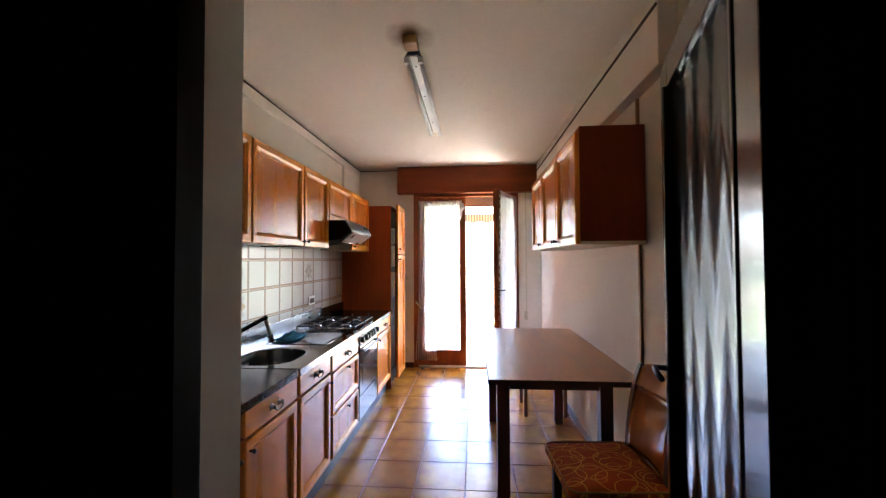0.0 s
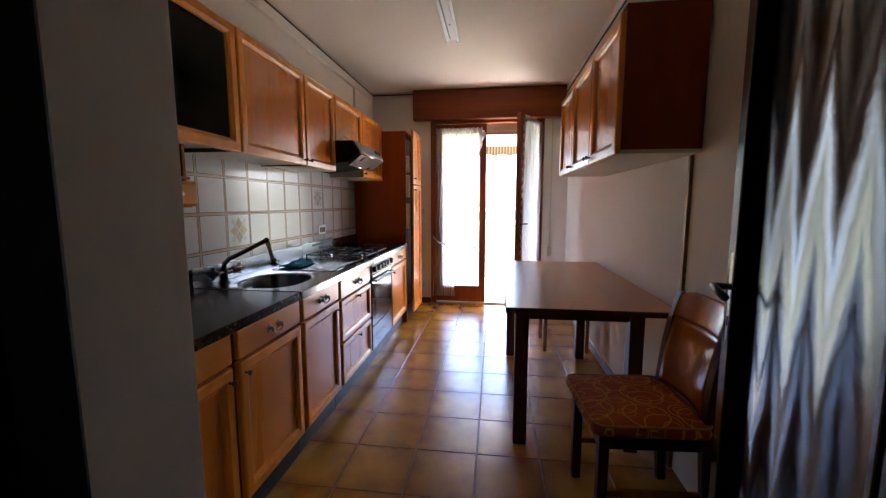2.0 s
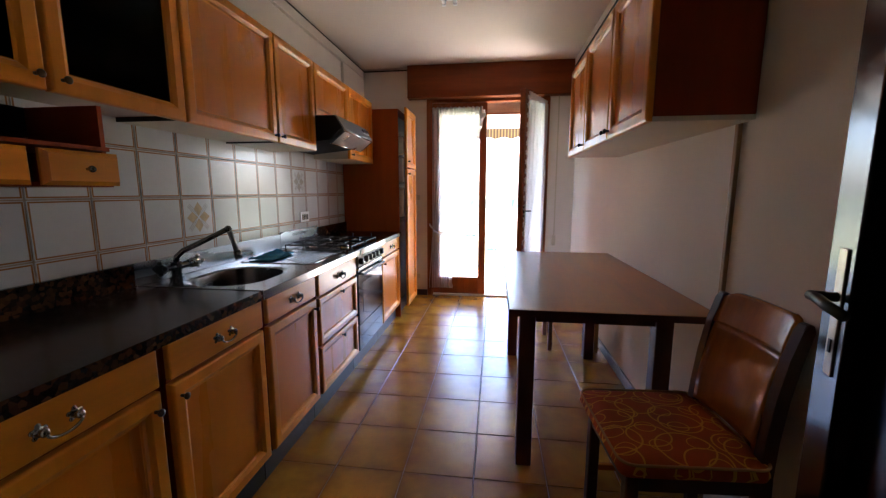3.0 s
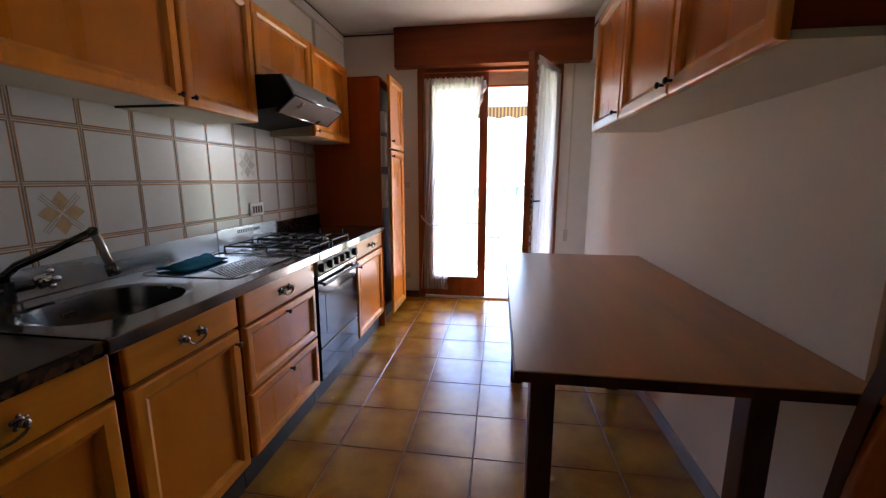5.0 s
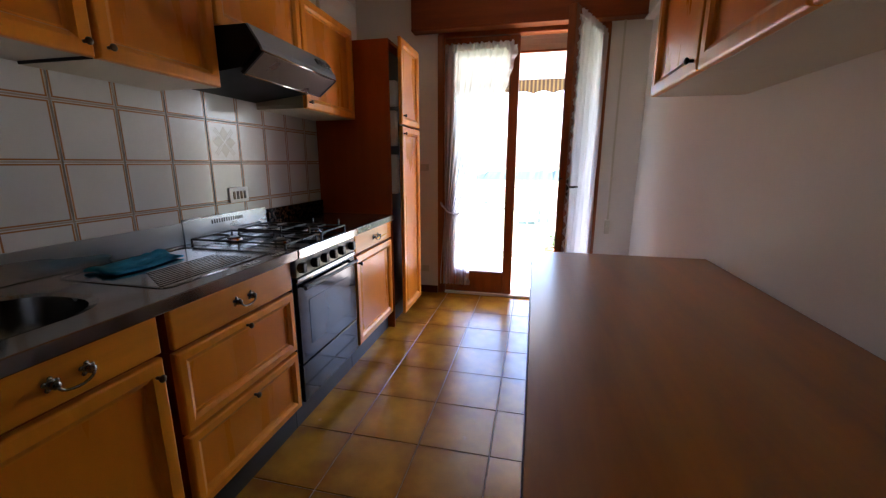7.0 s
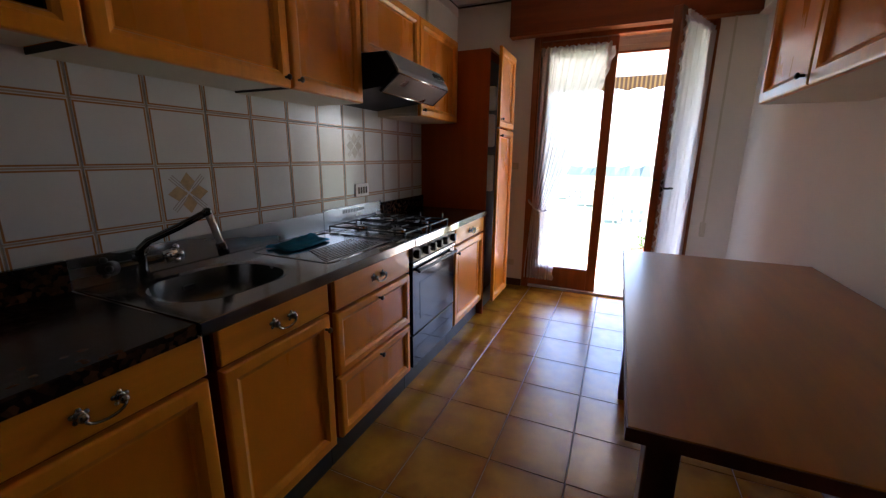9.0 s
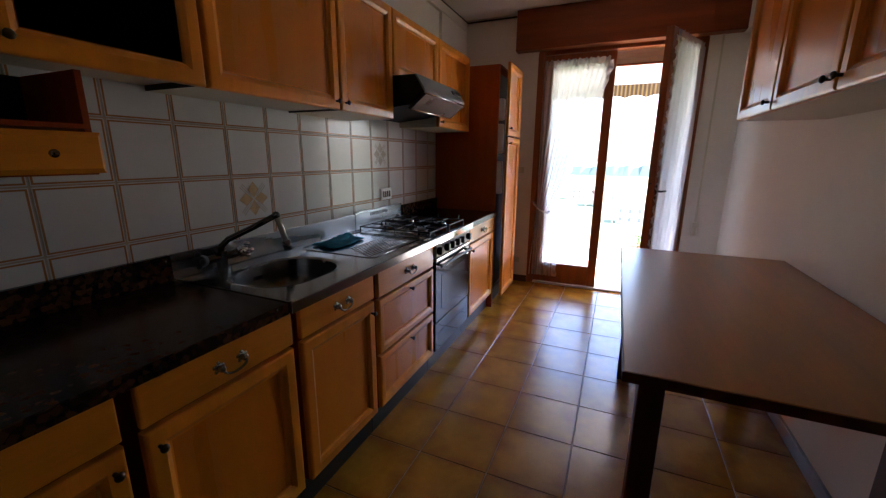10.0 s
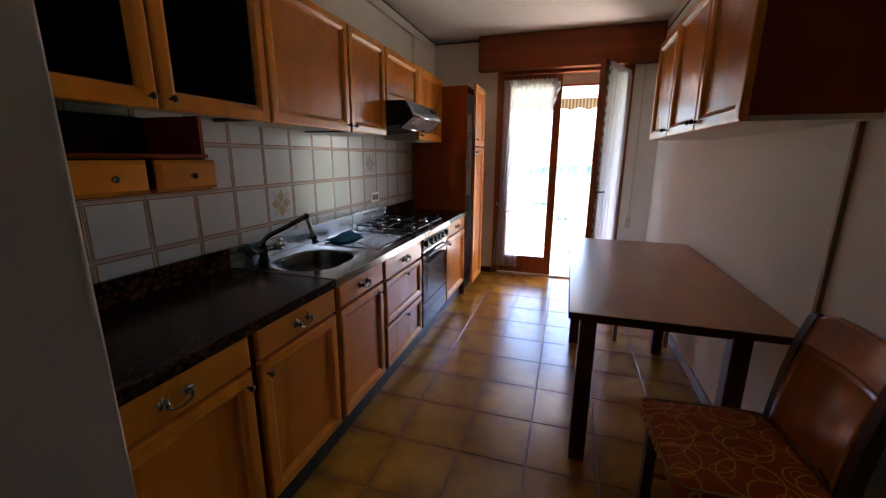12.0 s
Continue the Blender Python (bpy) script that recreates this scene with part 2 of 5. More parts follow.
def glass_material(name, tint=(1, 1, 1), rough=0.0, ripple=False, ior=1.5):
    m = bpy.data.materials.new(name)
    m.use_nodes = True
    n, l = m.node_tree.nodes, m.node_tree.links
    n.remove(n["Principled BSDF"])
    out = n["Material Output"]
    gl, tr, mx, fr = n.new("ShaderNodeBsdfGlossy"), n.new("ShaderNodeBsdfTransparent"), n.new("ShaderNodeMixShader"), n.new("ShaderNodeFresnel")
    gl.inputs["Roughness"].default_value = rough
    gl.inputs["Color"].default_value = (0.95, 0.97, 1, 1)
    tr.inputs["Color"].default_value = (*tint, 1)
    fr.inputs["IOR"].default_value = ior
    l.new(fr.outputs[0], mx.inputs[0])
    l.new(tr.outputs[0], mx.inputs[1])
    l.new(gl.outputs[0], mx.inputs[2])
    l.new(mx.outputs[0], out.inputs["Surface"])
    if ripple:
        tc, sep, nz, geo, comb, add, nrm = (n.new("ShaderNode" + k) for k in ("TexCoord", "SeparateXYZ", "TexNoise", "NewGeometry", "CombineXYZ", "VectorMath", "VectorMath"))
        warp, zig, tilt, fine = (n.new("ShaderNodeMath") for k in range(4))
        l.new(tc.outputs["Object"], sep.inputs[0])
        nz.inputs["Scale"].default_value, nz.inputs["Detail"].default_value = 6, 5
        l.new(tc.outputs["Object"], nz.inputs["Vector"])
        warp.operation, zig.operation, tilt.operation, fine.operation = "MULTIPLY_ADD", "PINGPONG", "MULTIPLY_ADD", "MULTIPLY_ADD"
        l.new(nz.outputs["Fac"], warp.inputs[0])
        warp.inputs[1].default_value = 0.05
        l.new(sep.outputs["Y"], warp.inputs[2])
        l.new(warp.outputs[0], zig.inputs[0])
        zig.inputs[1].default_value = 0.065
        l.new(zig.outputs[0], tilt.inputs[0])
        tilt.inputs[1].default_value, tilt.inputs[2].default_value = 7.0, -0.23
        fl = n.new("ShaderNodeTexNoise")
        fl.inputs["Scale"].default_value = 160
        l.new(tc.outputs["Object"], fl.inputs["Vector"])
        l.new(fl.outputs["Fac"], fine.inputs[0])
        fine.inputs[1].default_value = 0.22
        l.new(tilt.outputs[0], fine.inputs[2])
        l.new(fine.outputs[0], comb.inputs["Z"])
        add.operation, nrm.operation = "ADD", "NORMALIZE"
        l.new(geo.outputs["Normal"], add.inputs[0])
        l.new(comb.outputs[0], add.inputs[1])
        l.new(add.outputs[0], nrm.inputs[0])
        l.new(nrm.outputs[0], gl.inputs["Normal"])
    return m


def sheer_material():
    m = bpy.data.materials.new("white_sheer")
    m.use_nodes = True
    n, l = m.node_tree.nodes, m.node_tree.links
    n.remove(n["Principled BSDF"])
    df, tl, tr = n.new("ShaderNodeBsdfDiffuse"), n.new("ShaderNodeBsdfTranslucent"), n.new("ShaderNodeBsdfTransparent")
    a, b, nz = n.new("ShaderNodeMixShader"), n.new("ShaderNodeMixShader"), n.new("ShaderNodeTexNoise")
    nz.inputs["Scale"].default_value = 40
    mr = n.new("ShaderNodeMapRange")
    mr.inputs["To Min"].default_value, mr.inputs["To Max"].default_value = 0.03, 0.16
    l.new(nz.outputs["Fac"], mr.inputs["Value"])
    for s in (df, tl):
        s.inputs["Color"].default_value = (0.90, 0.875, 0.90, 1)
    a.inputs[0].default_value = 0.88
    l.new(df.outputs[0], a.inputs[1])
    l.new(tl.outputs[0], a.inputs[2])
    l.new(mr.outputs[0], b.inputs[0])
    l.new(a.outputs[0], b.inputs[1])
    l.new(tr.outputs[0], b.inputs[2])
    l.new(b.outputs[0], n["Material Output"].inputs["Surface"])
    return m


tile_mat, wtile_mat, granite = floor_tile_material(), wall_tile_material(), granite_material()
clear_glass = glass_material("clear_glass")
smoked_glass = glass_material("smoked_glass", (0.05, 0.042, 0.034), 0.05, ior=1.09)
ripple_glass = glass_material("ripple_glass", (0.10, 0.088, 0.072), 0.2, True, 1.38)
sheer = sheer_material()


# ---- builders ----
def box(bm, x0, x1, y0, y1, z0, z1, bevel=0.0, seg=2):
    vs = bmesh.ops.create_cube(bm, size=1)["verts"]
    for v in vs:
        v.co = Vector((x0 + (v.co.x + 0.5) * (x1 - x0), y0 + (v.co.y + 0.5) * (y1 - y0), z0 + (v.co.z + 0.5) * (z1 - z0)))
    if bevel:
        es = list({e for v in vs for e in v.link_edges})
        bmesh.ops.bevel(bm, geom=es, offset=bevel, segments=seg, affect="EDGES", profile=0.5)
    return bm


def boxed(*a, **k):
    return box(bmesh.new(), *a, **k)


def rod(bm, p, q, r, seg=10, r2=None):
    p, q = Vector(p), Vector(q)
    d = q - p
    m = Matrix.Translation((p + q) / 2) @ d.to_track_quat("Z", "Y").to_matrix().to_4x4()
    bmesh.ops.create_cone(bm, cap_ends=True, segments=seg, radius1=r, radius2=r if r2 is None else r2, depth=d.length, matrix=m)
    return bm


def ball(bm, c, r, sx=1, sy=1, sz=1, seg=10):
    bmesh.ops.create_uvsphere(bm, u_segments=seg, v_segments=max(5, seg // 2 + 1), radius=r, matrix=Matrix.Translation(c) @ Matrix.Diagonal((sx, sy, sz, 1)))
    return bm


def tube(bm, pts, r, seg=8):
    """A round bar along a run of points."""
    pts = [Vector(p) for p in pts]
    rings = []
    for i, p in enumerate(pts):
        d = (pts[min(i + 1, len(pts) - 1)] - pts[max(i - 1, 0)]).normalized()
        m = d.to_track_quat("Z", "Y").to_matrix()
        rings.append([bm.verts.new(p + m @ Vector((r * math.cos(a), r * math.sin(a), 0))) for a in (2 * math.pi * k / seg for k in range(seg))])
    for a, b in zip(rings, rings[1:]):
        for k in range(seg):
            bm.faces.new((a[k], a[(k + 1) % seg], b[(k + 1) % seg], b[k]))
    bm.faces.new(rings[0][::-1])
    bm.faces.new(rings[-1])
    return bm


def prism(bm, pts, a, b, axis="y"):
    """A profile of (p, q) points drawn out from a to b along one axis."""
    def at(p, q, s):
        return {"y": (p, s, q), "x": (s, p, q), "z": (p, q, s)}[axis]
    r = [[bm.verts.new(at(p, q, s)) for p, q in pts] for s in (a, b)]
    k = len(pts)
    for i in range(k):
        bm.faces.new((r[0][i], r[0][(i + 1) % k], r[1][(i + 1) % k], r[1][i]))
    bm.faces.new(r[0])
    bm.faces.new(r[1][::-1])
    return bm


def to_mesh(name, bm, mat, smooth=False):
    bmesh.ops.recalc_face_normals(bm, faces=bm.faces)
    me = bpy.data.meshes.new(name)
    bm.to_mesh(me)
    bm.free()
    me.materials.append(mat)
    if smooth:
        for p in me.polygons:
            p.use_smooth = True
    return me


origin = {}


def thing(name, loc=(0, 0, 0), label="", category="", group="", kind=""):
    ob = tagged(new(name), label, category, group, kind)
    ob.location = loc
    origin[ob] = Vector(loc)
    return ob


def part(name, bm, mat, parent=None, label="", smooth=False, kind="", category=""):
    """One mesh object, built in the place's own coordinates, under a thing or a part."""
    o = origin.get(parent, Vector())
    bm.transform(Matrix.Translation(-o))
    ob = tagged(new(name, to_mesh(name, bm, mat, smooth)), label, category, "", kind)
    ob.parent = parent
    origin[ob] = o
    return ob


def structure(name, bm, mat, label, category):
    return part(name, bm, mat, None, label, kind="structure", category=category)


def rings(bm, w, h, steps, fill=True, closed_back=True):
    """Rectangular steps (inset, depth) from the back edge to the middle of a front; u across, v depth, z up."""
    loops = []
    for s, d in steps:
        loops.append([bm.verts.new(c) for c in ((s, d, s), (w - s, d, s), (w - s, d, h - s), (s, d, h - s))])
    for a, b in zip(loops, loops[1:]):
        for k in range(4):
            bm.faces.new((a[k], a[(k + 1) % 4], b[(k + 1) % 4], b[k]))
    if fill:
        bm.faces.new(loops[-1])
    else:
        for k in range(4):
            bm.faces.new((loops[-1][k], loops[-1][(k + 1) % 4], loops[0][(k + 1) % 4], loops[0][k]))
    if fill and closed_back:
        bm.faces.new(loops[0][::-1])
    return bm


def face_out(x, y, z, side=1):
    """Local (u, v, z) to the place: u along +y, v out of the front (+x for side 1, -x for side -1)."""
    return Matrix(((0, side, 0, x), (1, 0, 0, y), (0, 0, 1, z), (0, 0, 0, 1)))


def panel_door(parent, m, w, h, knob=None, glass=False, fw=0.060, t=0.024, name="door", knob_mat=None):
    bm = rings(bmesh.new(), w, h, [(0, 0), (0, t - 0.008), (0.0015, t - 0.004), (0.004, t - 0.0015), (0.008, t), (fw - 0.020, t), (fw - 0.018, t - 0.0015), (fw - 0.006, t - 0.008), (fw - 0.002, t - 0.0155), (fw + 0.004, t - 0.0165), (fw + 0.004, 0)], fill=False)
    bm.transform(m)
    d = part(name, bm, honey, parent)
    if glass:
        bm = boxed(fw, w - fw, 0.006, 0.010, fw, h - fw)
        bm.transform(m)
        g = part("pane", bm, smoked_glass, d, "dark smoked glass pane")
    else:
        bm = rings(bmesh.new(), w - 2 * fw + 0.004, h - 2 * fw + 0.004, [(0, 0.002), (0, t - 0.0185), (0.008, t - 0.0172)])
        bm.transform(m @ Matrix.Translation((fw - 0.002, 0, fw - 0.002)))
        part("panel", bm, panel_wood, d)
    if knob:
        u, z = knob
        bm = rod(bmesh.new(), (u, t - 0.002, z), (u, t + 0.014, z), 0.005)
        ball(bm, (u, t + 0.02, z), 0.011, 1, 0.7, 1)
        bm.transform(m)
        part("knob", bm, knob_mat or bronze, d, "small dark bronze knob", True)
    return d


def drawer_front(parent, m, w, h, bail=True, t=0.021):
    bm = boxed(0, w, 0, t, 0, h, bevel=0.005)
    bm.transform(m)
    d = part("drawer", bm, honey_flat, parent)
    bm = bmesh.new()
    u, z = w / 2, h / 2
    for s in (-0.036, 0.036):
        rod(bm, (u + s, t - 0.002, z), (u + s, t + 0.016, z), 0.006)
        ball(bm, (u + s, t + 0.018, z), 0.0105, 1, 0.75, 1)
        ball(bm, (u + s, t + 0.003, z), 0.013, 1, 0.3, 1)
        for k in range(5):
            a = 2 * math.pi * k / 5 + 0.3
            ball(bm, (u + s + 0.013 * math.cos(a), t + 0.003, z + 0.013 * math.sin(a)), 0.006, 1, 0.5, 1, 6)
    tube(bm, [(u + 0.036 * math.cos(a), t + 0.024, z - 0.004 - 0.018 * math.sin(a)) for a in [math.pi * k / 10 for k in range(11)]], 0.0034)
    bm.transform(m)
    part("handle", bm, pewter, d, "bail handle of aged pewter", True)
    return d


# ---- the room ----
XL, XR, YN, YF, ZC = -1.49, 0.92, 0.90, 5.25, 2.675
structure("floor", boxed(-3.2, 3.2, -3.2, 5.5, -0.20, -0.004), grout, "brown grout bed under glossy floor tiles", "floor")
structure("ceiling", boxed(-3.2, 3.2, -3.2, 5.5, ZC, ZC + 0.2), ceiling_paint, "off-white painted plaster ceiling", "ceiling")
structure("tile_bed", boxed(XL - 0.0115, XL - 0.004, YN + 0.01, 4.35, 0.84, 1.66), wall_grout, "brownish grout bed behind the wall tiles", "wall")
wl = structure("wall_west", boxed(XL - 0.3, XL - 0.012, YN, 5.5, 0, 2.218), plaster, "cream painted kitchen wall behind the cabinets", "wall")
structure("wall_west_upper", boxed(XL - 0.3, XL - 0.085, YN, 5.5, 2.22, ZC), plaster, "cream painted set-back wall above the cabinets", "wall")
structure("wall_west_pier", boxed(XL - 0.0848, XL - 0.055, 4.62, YF, 2.221, 2.574, bevel=0.004), plaster, "cream painted pier beside the window wall", "wall")
for a, b in ((YN, 2.798), (2.802, YF)):
    structure("cornice_west", boxed(XL - 0.0845, XL - 0.050, a, b, 2.576, ZC - 0.023, bevel=0.004), plaster, "flat cream cover strip along the ceiling", "trim")
structure("wall_east", boxed(XR, XR + 0.3, YN, 5.5, 0, ZC), plaster, "cream painted plaster wall beside the table", "wall")
structure("wall_east_lining", boxed(XR - 0.03, XR, 2.20, YF, 0, 2.308, bevel=0.003), plaster, "cream painted lining of the wall", "wall")
structure("wall_east_near", boxed(XR - 0.020, XR, YN, 2.177, 0, 2.308, bevel=0.002), plaster, "cream painted wall behind the open door", "wall")
structure("beam", boxed(XR - 0.09, XR, 1.80, YF, 2.31, ZC, bevel=0.006), plaster, "cream painted boxing along the top of the wall", "beam")
for nm, b in (("trim_west", (XL - 0.06, XL - 0.048, YN, YF, ZC - 0.022, ZC - 0.012)), ("trim_east", (XR - 0.099, XR - 0.0905, 1.80, YF - 0.13, 2.578, 2.59)),
              ("trim_north", (XL - 0.048, -1.02, YF - 0.012, YF, ZC - 0.03, ZC - 0.018))):
    structure(nm, boxed(*b), grey_line, "thin dark strip along the ceiling", "trim")
# window wall with its opening
OX0, OX1, OZ = -0.80, 0.60, 2.36
structure("wall_north_left", boxed(XL - 0.3, OX0, YF, YF + 0.30, 0, ZC), plaster, "cream painted wall beside the balcony door", "wall")
structure("wall_north_right", boxed(OX1, XR + 0.3, YF, YF + 0.30, 0, ZC), plaster, "cream painted wall beside the balcony door", "wall")
structure("wall_north_top", boxed(OX0, OX1, YF, YF + 0.30, OZ, ZC), plaster, "cream painted wall above the balcony door", "wall")
# wall of the entrance, with the doorway
structure("wall_south_left", boxed(XL - 0.3, -0.55, 0.602, YN, 0, ZC, bevel=0.004), plaster, "cream painted wall beside the doorway", "wall")
structure("wall_south_right", boxed(0.56, XR + 0.3, 0.66, YN, 0, ZC, bevel=0.004), plaster, "cream painted wall beside the doorway", "wall")
structure("wall_south_top", boxed(-0.55, 0.56, 0.66, YN, 2.16, ZC), plaster, "cream painted wall over the doorway", "wall")
# hall round the first part of the way, its darkness painted on
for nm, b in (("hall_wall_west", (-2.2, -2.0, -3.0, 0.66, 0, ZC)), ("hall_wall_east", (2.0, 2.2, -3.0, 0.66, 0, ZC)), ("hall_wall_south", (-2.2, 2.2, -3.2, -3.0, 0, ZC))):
    structure(nm, boxed(*b), hall_shade, "hall wall with its unlit darkness put into the colour", "wall")
# slabs added over the hall side of the wall, coloured dark for shade
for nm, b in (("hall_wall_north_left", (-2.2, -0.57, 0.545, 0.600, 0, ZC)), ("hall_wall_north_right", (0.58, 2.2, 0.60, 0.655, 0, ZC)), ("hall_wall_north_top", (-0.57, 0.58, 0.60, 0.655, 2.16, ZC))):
    structure(nm, boxed(*b), hall_shade, "added slab on the hall side, coloured near-black for shade", "wall")
structure("hall_ceiling", boxed(-2.0, 2.0, -3.0, 0.59, ZC - 0.02, ZC - 0.004), hall_shade, "added hall ceiling sheet, coloured near-black for shade", "ceiling")
structure("hall_floor", boxed(-2.0, 2.0, -3.0, 0.56, -0.003, 0.004), hall_shade, "added hall floor sheet, coloured near-black for shade", "floor")
structure("skirting_east", boxed(XR - 0.045, XR - 0.03, 2.2, YF, 0, 0.07, bevel=0.003), skirt_tile, "glossy pale grey skirting strip along the wall", "skirting")
structure("corner_strip", boxed(XR - 0.034, XR, 2.178, 2.199, 0, 2.308, bevel=0.003), material("strip_wood", (0.38, 0.21, 0.09), 0.5, var=0.2, scale=3, stretch=GRAIN_Z), "narrow brown wooden strip on the end of the lining", "trim")
structure("skirting_north", boxed(-0.98, OX0, YF - 0.014, YF, 0, 0.07, bevel=0.003), table_leg, "dark brown skirting beside the balcony door", "skirting")

# doorway frame and open door
fr = thing("door_frame", (0, 0.6, 0), "dark varnished wooden frame of the kitchen doorway", "door frame", kind="structure")
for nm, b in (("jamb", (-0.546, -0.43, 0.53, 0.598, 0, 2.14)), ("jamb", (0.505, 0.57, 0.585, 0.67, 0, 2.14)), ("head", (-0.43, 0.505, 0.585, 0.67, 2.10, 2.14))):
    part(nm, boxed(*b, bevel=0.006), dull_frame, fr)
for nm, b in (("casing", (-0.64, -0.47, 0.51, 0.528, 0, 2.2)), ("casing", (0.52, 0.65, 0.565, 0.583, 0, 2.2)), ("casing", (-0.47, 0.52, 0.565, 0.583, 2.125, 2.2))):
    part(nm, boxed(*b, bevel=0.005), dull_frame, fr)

LW, LH = 0.80, 2.09
door = thing("glazed_door", (0, 0, 0), "dark wooden door with rippled glass, standing open", "door")
for nm, b in (("stile", (-0.02, 0.02, 0, 0.11, 0.01, LH)), ("stile", (-0.02, 0.02, LW - 0.11, LW, 0.01, LH)), ("rail", (-0.02, 0.02, 0.11, LW - 0.11, LH - 0.10, LH)), ("rail", (-0.02, 0.02, 0.11, LW - 0.11, 0.01, 0.22))):
    part(nm, boxed(*b, bevel=0.004), door_wood, door)
for b in ((-0.024, 0.024, 0.108, 0.126, 0.22, LH - 0.10), (-0.036, 0.036, LW - 0.126, LW - 0.108, 0.22, LH - 0.10)):
    part("bead", boxed(*b, bevel=0.004), door_wood, door)
part("pane", boxed(-0.004, 0.004, 0.126, LW - 0.126, 0.22, LH - 0.10), ripple_glass, door, "rippled translucent glass pane")
for s in (-1, 1):
    pl = part("lock_plate", boxed(*sorted((s * 0.02, s * 0.024)), LW - 0.070, LW - 0.042, 0.93, 1.17, bevel=0.0015), ivory_metal, door, "pale metal lock plate")
    bm = rod(bmesh.new(), (s * 0.022, LW - 0.058, 1.08), (s * 0.065, LW - 0.058, 1.08), 0.009)
    tube(bm, [(s * 0.062, LW - 0.058, 1.08), (s * 0.066, LW - 0.09, 1.083), (s * 0.066, LW - 0.13, 1.078), (s * 0.06, LW - 0.17, 1.072)], 0.0095)
    part("lever", bm, black_plastic, pl, "dark lever handle", True)
    part("keyhole", boxed(*sorted((s * 0.024, s * 0.0265)), LW - 0.062, LW - 0.054, 0.975, 1.0), black_plastic, pl)
part("latch", boxed(-0.012, 0.012, LW - 0.002, LW + 0.006, 1.03, 1.09), chrome, door)
door.matrix_world = pose(0.463, 0.63, 0, 0, 0, -15.2)

# ---- balcony door ----
FY = YF + 0.02
bd = thing("balcony_door_frame", (0, FY, 0), "reddish brown wooden frame of the double balcony door", "door frame", kind="structure")
for nm, b in (("jamb", (OX0, OX0 + 0.065, FY, FY + 0.09, 0, OZ)), ("jamb", (OX1 - 0.065, OX1, FY, FY + 0.09, 0, OZ)), ("head", (OX0 + 0.065, OX1 - 0.065, FY, FY + 0.09, OZ - 0.07, OZ))):
    part(nm, boxed(*b, bevel=0.004), frame_wood, bd)
for b in ((OX0 - 0.02, OX0 + 0.05, FY - 0.018, FY - 0.002, 0, 2.31), (OX1 - 0.05, OX1 + 0.02, FY - 0.018, FY - 0.002, 0, 2.31)):
    part("cover_strip", boxed(*b, bevel=0.003), frame_wood, bd)
part("threshold", boxed(OX0 + 0.065, OX1 - 0.065, FY - 0.01, FY + 0.28, 0.0, 0.02, bevel=0.003), concrete, bd, "pale stone threshold")


def glazed_leaf(label, w, h, bottom):
    lf = thing("balcony_door_leaf", (0, 0, 0), label, "door")
    s = 0.085
    for nm, b in (("stile", (0, s, -0.028, 0.028, 0, h)), ("stile", (w - s, w, -0.028, 0.028, 0, h)), ("rail", (s, w - s, -0.028, 0.028, h - s, h)), ("rail", (s, w - s, -0.028, 0.028, 0, bottom))):
        part(nm, boxed(*b, bevel=0.006), frame_wood, lf)
    p = part("pane", boxed(s, w - s, -0.003, 0.003, bottom, h - s), clear_glass, lf, "clear glass pane")
    p.visible_shadow = False
    return lf


WL = 0.635
left = glazed_leaf("closed wooden glazed leaf of the balcony door", WL, 2.255, 0.205)
left.matrix_world = pose(OX0 + 0.067, FY + 0.032, 0.026)
right = glazed_leaf("open wooden glazed leaf of the balcony door", WL, 2.255, 0.205)
bm = rod(bmesh.new(), (WL - 0.04, -0.03, 1.045), (WL - 0.04, -0.07, 1.045), 0.008)
tube(bm, [(WL - 0.04, -0.068, 1.045), (WL - 0.08, -0.07, 1.045), (WL - 0.14, -0.066, 1.042)], 0.008)
box(bm, WL - 0.055, WL - 0.025, -0.034, -0.027, 0.965, 1.105)
part("lever", bm, black_plastic, right, "dark lever handle", True)
bm = rod(bmesh.new(), (WL, 0.0, 1.105), (WL + 0.03, 0.0, 1.105), 0.006)
part("bolt", bm, black_plastic, right)
# the open leaf hangs on the other jamb
for ch in list(right.children):
    ch.data.transform(Matrix.Diagonal((1, -1, 1, 1)))
    ch.data.flip_normals()
right.matrix_world = pose(OX1 - 0.068, FY, 0.026, 0, 0, 180 + 65)


